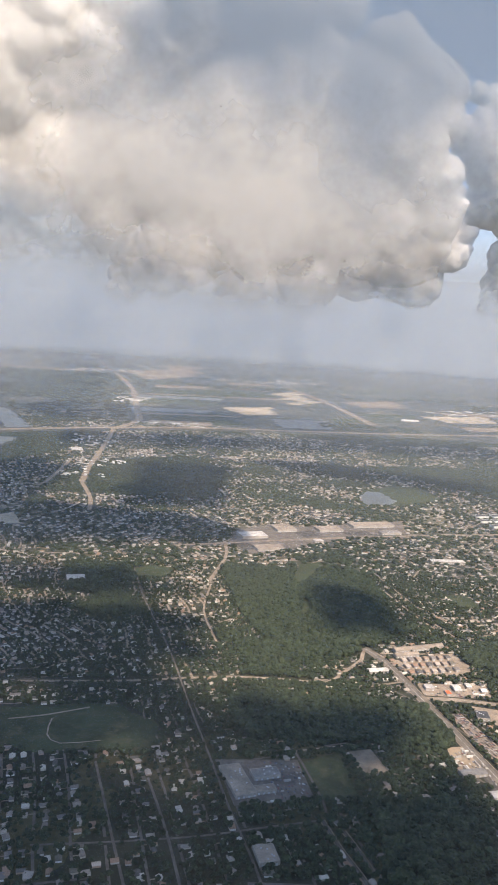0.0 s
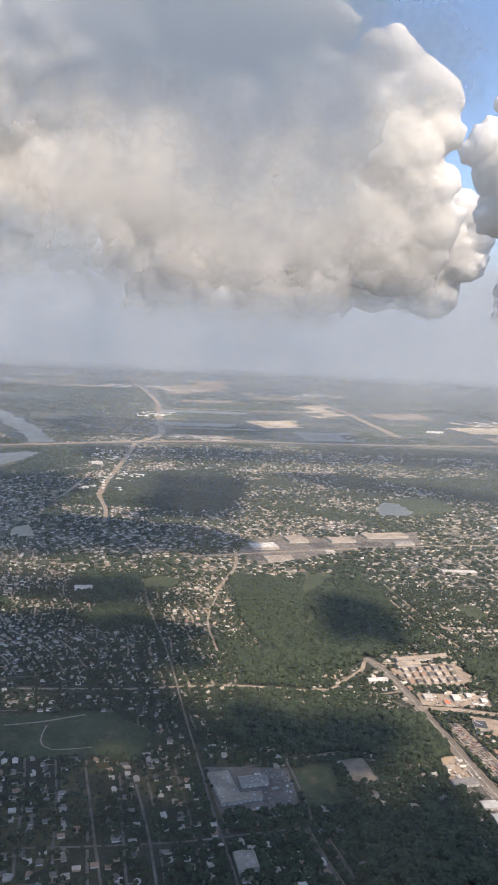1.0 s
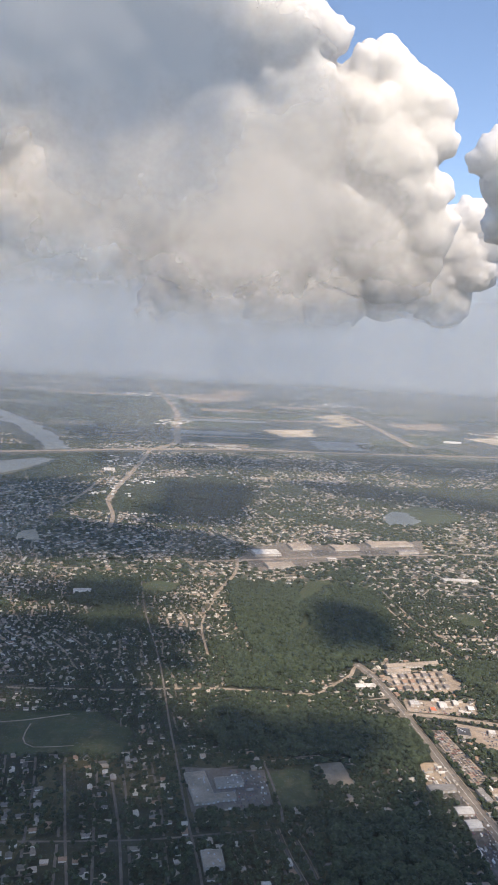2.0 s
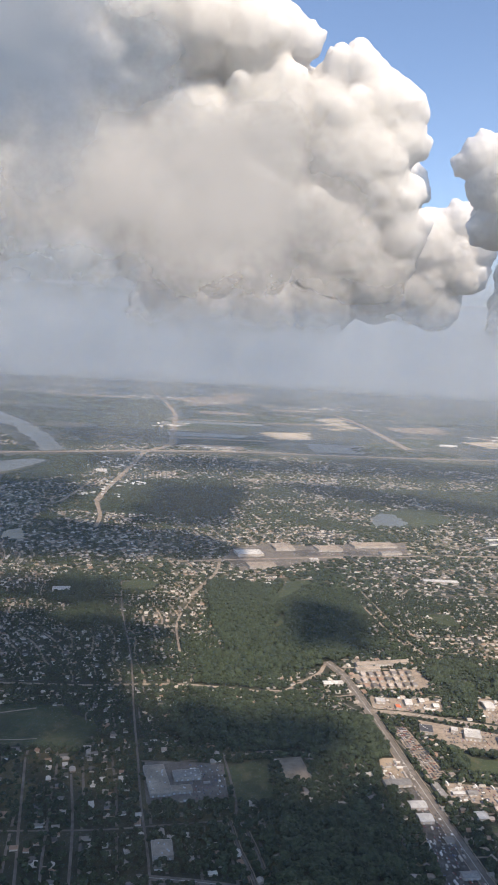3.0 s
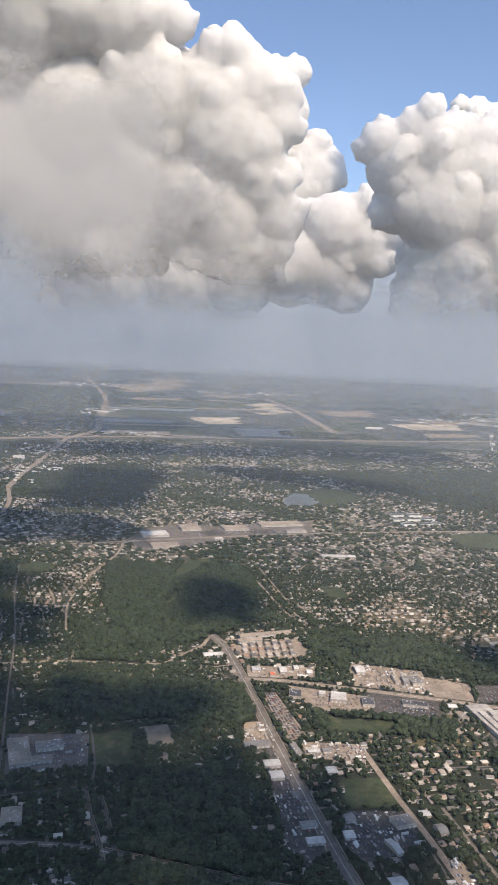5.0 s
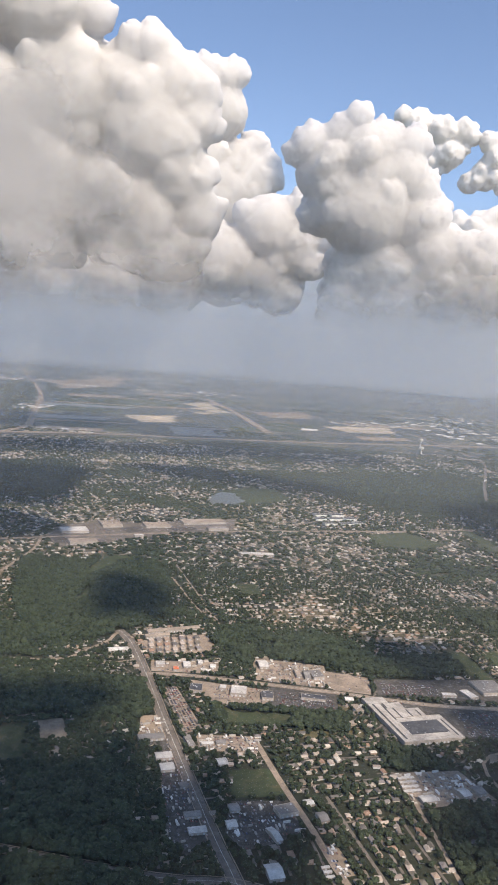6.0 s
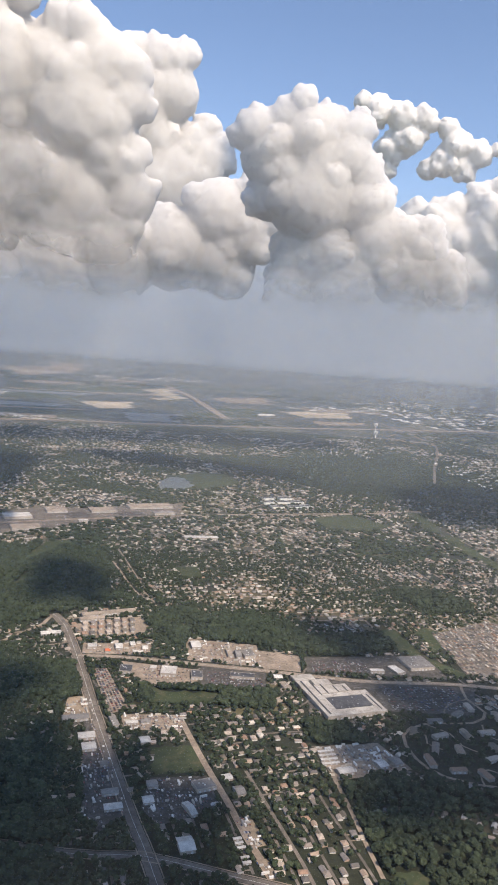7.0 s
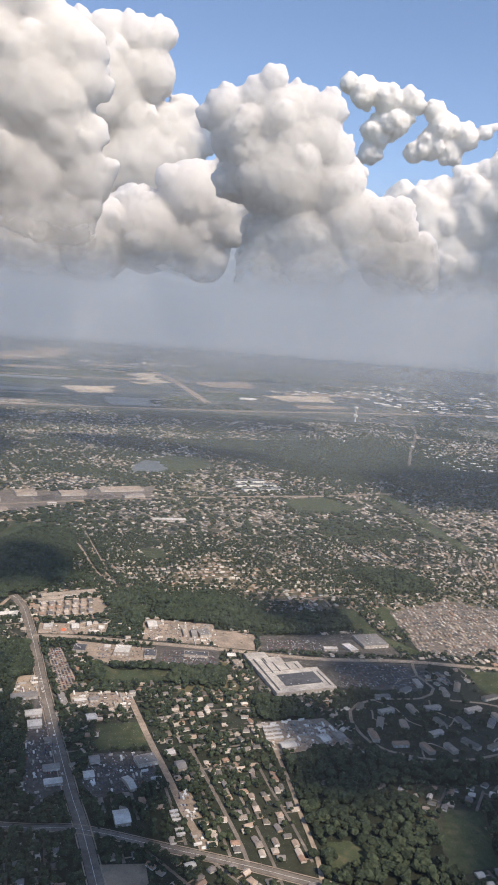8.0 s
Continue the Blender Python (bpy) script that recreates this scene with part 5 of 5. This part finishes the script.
def cloud(lobes, base, voxel, label, first=12, second=5, third=0, material=None, soften=0):
    """A cumulus: lobes that bear smaller heads, which bear smaller ones again, merged into one skin over a level base."""
    rng = np.random.default_rng(int(abs(lobes[0][0]) + abs(lobes[0][1]) + 7))
    levels = [np.array(lobes, float) * np.array([1, 1, 1, 1.0])]
    for count, lo, hi in ((first, 0.30, 0.46), (second, 0.30, 0.48), (third, 0.32, 0.5)):
        q = np.repeat(levels[-1], count, 0)
        if not len(q):
            break
        d = rng.normal(0, 1, (len(q), 3)) + np.array([0, 0, 0.3])
        d /= np.linalg.norm(d, axis=1, keepdims=True)
        r = q[:, 3] * rng.uniform(lo, hi, len(q))
        levels.append(np.column_stack([q[:, :3] + d * (q[:, 3] * rng.uniform(0.68, 0.86, len(q)))[:, None], r]))
    mean = float(np.mean([q[3] for q in lobes]))
    B = np.concatenate(levels)
    cx, cy = B[:, 0].mean(), B[:, 1].mean()
    V = BALL_V[None] * B[:, None, 3:4] + B[:, None, :3] - np.array([cx, cy, base])
    V[..., 2] = np.where(V[..., 2] < 0, V[..., 2] * 0.4, V[..., 2])
    F = (BALL_F[None] + (np.arange(len(B)) * len(BALL_V))[:, None, None]).reshape(-1, 3)
    ob = tagged(new("cloud", mesh_of("cloud", V.reshape(-1, 3), F, [material or CLOUD], smooth=True)), label, "cloud", kind="structure")
    ob.location = (cx, cy, base)
    md = ob.modifiers.new("merge", "REMESH")
    md.mode, md.voxel_size, md.use_smooth_shade = "VOXEL", voxel, True
    for size, strength in ((0.7 * mean, 0.14 * mean), (0.26 * mean, 0.06 * mean), (3.5 * voxel, 0.8 * voxel)):
        tex = bpy.data.textures.new("billow", "CLOUDS")
        tex.noise_scale, tex.noise_depth = size, 2
        d = ob.modifiers.new("billow", "DISPLACE")
        d.texture, d.strength, d.mid_level, d.texture_coords = tex, strength, 0.5, "LOCAL"
    if soften:
        sm = ob.modifiers.new("soften", "SMOOTH")
        sm.factor, sm.iterations = 0.5, soften
    return ob


cloud([(24, 258, 205, 6.4), (17, 256, 208, 9.3), (37, 261, 197, 7.1), (44, 261, 198, 7.8), (6, 256, 206, 15.1), (-11, 252, 208, 16.9), (-29, 250, 204, 20.5), (-48, 248, 194, 23.2), (-69, 244, 184, 26.7), (-89, 237, 174, 32.1), (33, 265, 185, 13.4), (14, 265, 182, 19.6), (-9, 265, 172, 23.2), (-39, 262, 156, 26.7), (-71, 253, 145, 32.1), (59, 264, 188, 8.2), (50, 264, 189, 11.8), (57, 267, 177, 11.0), (42, 269, 172, 19.6), (53, 272, 159, 15.1), (60, 274, 146, 11.6), (40, 275, 143, 19.6), (53, 276, 132, 13.4), (27, 274, 148, 19.6), (3, 271, 146, 23), (-25, 266, 139, 23), (-53, 258, 132, 23), (-81, 249, 130, 27)], 100, 0.9, "cream-white cumulus with a sunlit rim behind grey cloud", second=5, third=2, soften=2)
cloud([(84, 767, 372, 15.6), (63, 768, 367, 21.8), (34, 768, 365, 22.8), (3, 768, 357, 23.9), (-21, 763, 360, 15.6), (-43, 766, 342, 25.9), (-74, 765, 326, 38.9), (70, 777, 339, 31.1), (30, 781, 320, 49.3), (-18, 783, 294, 59.7), (-85, 777, 270, 77.8), (110, 785, 313, 14.5), (123, 790, 290, 19.7), (102, 794, 277, 37.3), (66, 799, 253, 57.1), (-6, 799, 224, 72.6), (-86, 790, 193, 83.0)], 104, 1.9, "huge bright cumulus tower with knobbly sunlit heads", second=6, third=3, material=HIGH_CLOUD)
cloud([(159, 602, 197, 13.4), (144, 600, 215, 17.7), (137, 606, 183, 22.8), (155, 605, 176, 13.4), (116, 605, 199, 29.5), (114, 610, 164, 25.6), (83, 610, 170, 33.5), (34, 609, 157, 37.4), (-12, 604, 148, 41.3), (-60, 595, 143, 49.2), (128, 610, 152, 19.7)], 104, 1.4, "low bright cumulus heads at the foot of a tower", second=6, third=3, material=TOWER_CLOUD)
cloud([(151, 447, 243, 8.3), (142, 451, 234, 10.4), (125, 455, 225, 12.9), (116, 457, 222, 7.3), (168, 447, 233, 9.8), (183, 446, 229, 11.0), (159, 452, 222, 19.9), (137, 458, 211, 19.9), (180, 450, 214, 17.1), (192, 450, 205, 12.2), (163, 459, 190, 29.1), (137, 462, 189, 15.3), (195, 453, 185, 19.0), (177, 462, 154, 24.5), (158, 465, 154, 16.8), (207, 454, 163, 23.9), (227, 448, 166, 19.0), (189, 461, 138, 27.6), (158, 467, 136, 19.9), (223, 452, 140, 27.6), (244, 445, 145, 18.4)], 104, 1.0, "bright white cumulus tower against blue sky", second=6, third=3, material=TOWER_CLOUD)
cloud([(1376, 2890, 771, 65), (1302, 2931, 729, 77), (1207, 2974, 699, 69), (1068, 3026, 683, 65), (1052, 3043, 618, 91), (1186, 3005, 570, 146), (1366, 2930, 589, 173), (1289, 2984, 433, 173), (1078, 3061, 432, 152), (1461, 2911, 420, 173), (1540, 2832, 677, 223), (1685, 2740, 738, 264), (1598, 2839, 448, 223)], 250, 6.5, "distant warm-white bank of cumulus", second=7, third=4, material=FAR_CLOUD)
cloud([(836, 3137, 1122, 38), (901, 3131, 1091, 60), (999, 3111, 1069, 64), (1078, 3087, 1071, 51), (1118, 3081, 1048, 34), (1038, 3122, 995, 68), (976, 3152, 952, 64), (960, 3176, 877, 51), (910, 3199, 832, 30)], 760, 5.0, "small detached white cloud in blue sky", second=6, third=3, material=WISP_CLOUD)
cloud([(1175, 3064, 1037, 42), (1223, 3066, 973, 64), (1312, 3041, 940, 55), (1187, 3096, 911, 64), (1129, 3124, 880, 42), (1379, 3008, 959, 30), (1266, 3072, 892, 55), (1406, 2990, 979, 17)], 800, 5.0, "thin ragged white cloud in blue sky", second=6, third=3, material=WISP_CLOUD)


def cloud_veil(x, y, z, half_w, half_h, density, tone, label, back=0.5):
    """A bulging, billowed sheet facing the camera before the towers, tinted as shaded cloud, fraying out to nothing all
    round.
    """
    nu, nv = 64, 44
    v, f = [], []
    for b in range(nv + 1):
        for a in range(nu + 1):
            p, q = 1.5 * (2 * a / nu - 1), 1.4 * (2 * b / nv - 1)
            bulge = 0.22 * half_w * (p * p + q * q) / 3 + 0.03 * half_w * math.sin(3.1 * p + 1.3 * q) * math.cos(2.3 * q - p)
            v.append((p * half_w, bulge, q * half_h))
    f = [[b * (nu + 1) + a, b * (nu + 1) + a + 1, (b + 1) * (nu + 1) + a + 1, (b + 1) * (nu + 1) + a] for b in range(nv) for a in range(nu)]
    m = bpy.data.materials.new("shade_grey_veil")
    m.use_nodes = True
    nodes, links = m.node_tree.nodes, m.node_tree.links
    nodes.clear()
    tc = nodes.new("ShaderNodeTexCoord")
    sc = nodes.new("ShaderNodeVectorMath")
    sc.operation = "MULTIPLY"
    sc.inputs[1].default_value = (1 / half_w, 0, 1 / half_h)
    links.new(tc.outputs["Object"], sc.inputs[0])
    ln = nodes.new("ShaderNodeVectorMath")
    ln.operation = "LENGTH"
    links.new(sc.outputs[0], ln.inputs[0])
    n = noise_tex(nodes, links, 1.5 / half_w, 6, 0.62, tc.outputs["Object"])
    ma = nodes.new("ShaderNodeMath")
    ma.operation = "MULTIPLY_ADD"
    links.new(n.outputs["Fac"], ma.inputs[0])
    ma.inputs[1].default_value = 1.9
    links.new(ln.outputs["Value"], ma.inputs[2])
    mr = nodes.new("ShaderNodeMapRange")
    mr.interpolation_type = "SMOOTHERSTEP"
    mr.inputs["From Min"].default_value, mr.inputs["From Max"].default_value = 1.15, 2.1
    mr.inputs["To Min"].default_value, mr.inputs["To Max"].default_value = density, 0.0
    links.new(ma.outputs[0], mr.inputs["Value"])
    df, tl, tr = (nodes.new(k) for k in ("ShaderNodeBsdfDiffuse", "ShaderNodeBsdfTranslucent", "ShaderNodeBsdfTransparent"))
    for q in (df, tl):
        q.inputs["Color"].default_value = (*tone, 1)
    m1, m2 = nodes.new("ShaderNodeMixShader"), nodes.new("ShaderNodeMixShader")
    m1.inputs[0].default_value = back
    links.new(df.outputs[0], m1.inputs[1])
    links.new(tl.outputs[0], m1.inputs[2])
    links.new(mr.outputs[0], m2.inputs[0])
    links.new(tr.outputs[0], m2.inputs[1])
    links.new(m1.outputs[0], m2.inputs[2])
    out = nodes.new("ShaderNodeOutputMaterial")
    links.new(m2.outputs[0], out.inputs["Surface"])
    ob = tagged(new("cloud_veil", mesh_of("cloud_veil", v, f, [m], smooth=True)), label, "cloud", kind="structure")
    ob.location = (x, y, z)
    return ob


# grey tones carry cloud shade; both sheets are placed to fit the camera's view
cloud_veil(-6, 186, 139, 66, 36, 0.92, (0.54, 0.54, 0.54), "soft grey sheet standing in for shaded near cloud", 0.45)
cloud_veil(5, 48, 119, 22, 14, 0.9, (0.70, 0.69, 0.68), "grey sheet added near the flight to dim the clouds", 0.3)

# unseen broken cloud added over and behind the flight to cast shade on the land
def shade_cloud(rng, x0, y0, x1, y1, z, r, label):
    """A cumulus set out of view on the sun's line to shade the land from (x0, y0) to (x1, y1)."""
    off = SUN_DIR / SUN_DIR.z * (z + 8)
    lobes = []
    for gx in np.arange(x0 + r * 0.4, x1, r * 1.0):
        for gy in np.arange(y0 + r * 0.4, y1, r * 1.0):
            u, v = (gx - x0) / (x1 - x0) * 2 - 1, (gy - y0) / (y1 - y0) * 2 - 1
            if u ** 4 + v ** 4 > rng.uniform(0.7, 1.5):
                continue
            lobes.append((gx + off.x + rng.uniform(-0.4, 0.4) * r, gy + off.y + rng.uniform(-0.4, 0.4) * r, z + rng.uniform(2, 8), r * rng.uniform(0.55, 0.8)))
    return cloud(lobes, z, 2.0, label, 7, 2, material=LOW_CLOUD)


rs = np.random.default_rng(21)
for x0, y0, x1, y1, z, r in ((-70, 92, -16, 206, 420, 11), (-8, 92, 54, 206, 420, 11), (-21, 92, -8, 152, 420, 8), (-21, 188, -8, 206, 420, 7), (54, 92, 95, 157, 420, 10), (-150, 206, -14, 272, 420, 13), (124, 132, 190, 172, 420, 10), (142, 174, 180, 195, 420, 8), (130, 218, 164, 250, 420, 8), (33, 262, 60, 302, 420, 9), (124, 80, 190, 101, 420, 9), (148, 100, 190, 124, 420, 9), (-76, 445, -4, 600, 420, 17), (-210, 400, -120, 580, 420, 17), (255, 420, 380, 540, 600, 22), (60, 740, 260, 850, 700, 26), (8, 890, 108, 1045, 600, 24)):
    shade_cloud(rs, x0, y0, x1, y1, z, r, "unseen cumulus added overhead to shade the land")


# ---------------------------------------------------------------- haze
def haze_sheet(radius, stops, label):
    """An upright sheet that stands in for haze, scattering daylight; stops: (height, density)."""
    n, top = 160, stops[-1][0]
    arc = [radians(18 + 144 * k / n) for k in range(n + 1)]
    v, f = [], []
    for z in (0.0, top):
        v += [(45 + radius * math.cos(a), -8 + radius * math.sin(a), z) for a in arc]
    f = [[k, k + 1, n + 2 + k, n + 1 + k] for k in range(n)]
    m = bpy.data.materials.new("haze_stand_in")
    m.use_nodes = True
    nodes, links = m.node_tree.nodes, m.node_tree.links
    nodes.clear()
    g = nodes.new("ShaderNodeNewGeometry")
    sx = nodes.new("ShaderNodeSeparateXYZ")
    links.new(g.outputs["Position"], sx.inputs[0])
    mr = nodes.new("ShaderNodeMapRange")
    mr.inputs["From Max"].default_value = top
    links.new(sx.outputs["Z"], mr.inputs["Value"])
    fade = nodes.new("ShaderNodeValToRGB")
    steps = fade.color_ramp.elements
    steps.remove(steps[1])
    steps[0].position, steps[0].color = 0.0, (stops[0][1],) * 3 + (1,)
    for h, a in stops[1:]:
        steps.new(h / top).color = (a, a, a, 1)
    links.new(mr.outputs[0], fade.inputs["Fac"])
    df, tl, tr = (nodes.new(k) for k in ("ShaderNodeBsdfDiffuse", "ShaderNodeBsdfTranslucent", "ShaderNodeBsdfTransparent"))
    # shading normal bent part-way off the sun evens out light and shade
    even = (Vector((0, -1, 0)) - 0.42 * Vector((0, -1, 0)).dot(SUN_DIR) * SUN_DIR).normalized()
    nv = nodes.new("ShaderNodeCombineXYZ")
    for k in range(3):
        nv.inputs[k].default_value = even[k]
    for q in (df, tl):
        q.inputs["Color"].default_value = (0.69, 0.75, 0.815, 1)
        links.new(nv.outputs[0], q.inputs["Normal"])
    m1, m2 = nodes.new("ShaderNodeMixShader"), nodes.new("ShaderNodeMixShader")
    m1.inputs[0].default_value = 0.5
    links.new(df.outputs[0], m1.inputs[1])
    links.new(tl.outputs[0], m1.inputs[2])
    links.new(fade.outputs["Color"], m2.inputs[0])
    links.new(tr.outputs[0], m2.inputs[1])
    links.new(m1.outputs[0], m2.inputs[2])
    out = nodes.new("ShaderNodeOutputMaterial")
    links.new(m2.outputs[0], out.inputs["Surface"])
    return tagged(new("haze", mesh_of("haze", v, f, [m], smooth=True)), label, "haze", kind="structure")


# densities tuned to the camera's height; the last sheet is an opaque backdrop
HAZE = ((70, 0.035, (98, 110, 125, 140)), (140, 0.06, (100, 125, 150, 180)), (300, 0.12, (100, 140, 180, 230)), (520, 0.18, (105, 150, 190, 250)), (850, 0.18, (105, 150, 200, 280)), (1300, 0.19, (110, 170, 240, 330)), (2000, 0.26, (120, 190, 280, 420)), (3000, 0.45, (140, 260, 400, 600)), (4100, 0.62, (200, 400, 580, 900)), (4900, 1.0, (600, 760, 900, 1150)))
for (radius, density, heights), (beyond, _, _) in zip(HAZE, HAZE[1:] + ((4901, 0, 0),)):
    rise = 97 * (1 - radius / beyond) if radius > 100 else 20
    haze_sheet(radius, [(0, 0.0 if rise > 1 else density), (max(rise, 0.5), density)] + [(h, density * k) for h, k in zip(heights, (1.0, 0.65, 0.25, 0.0))], "blue-grey sheet standing in for haze")
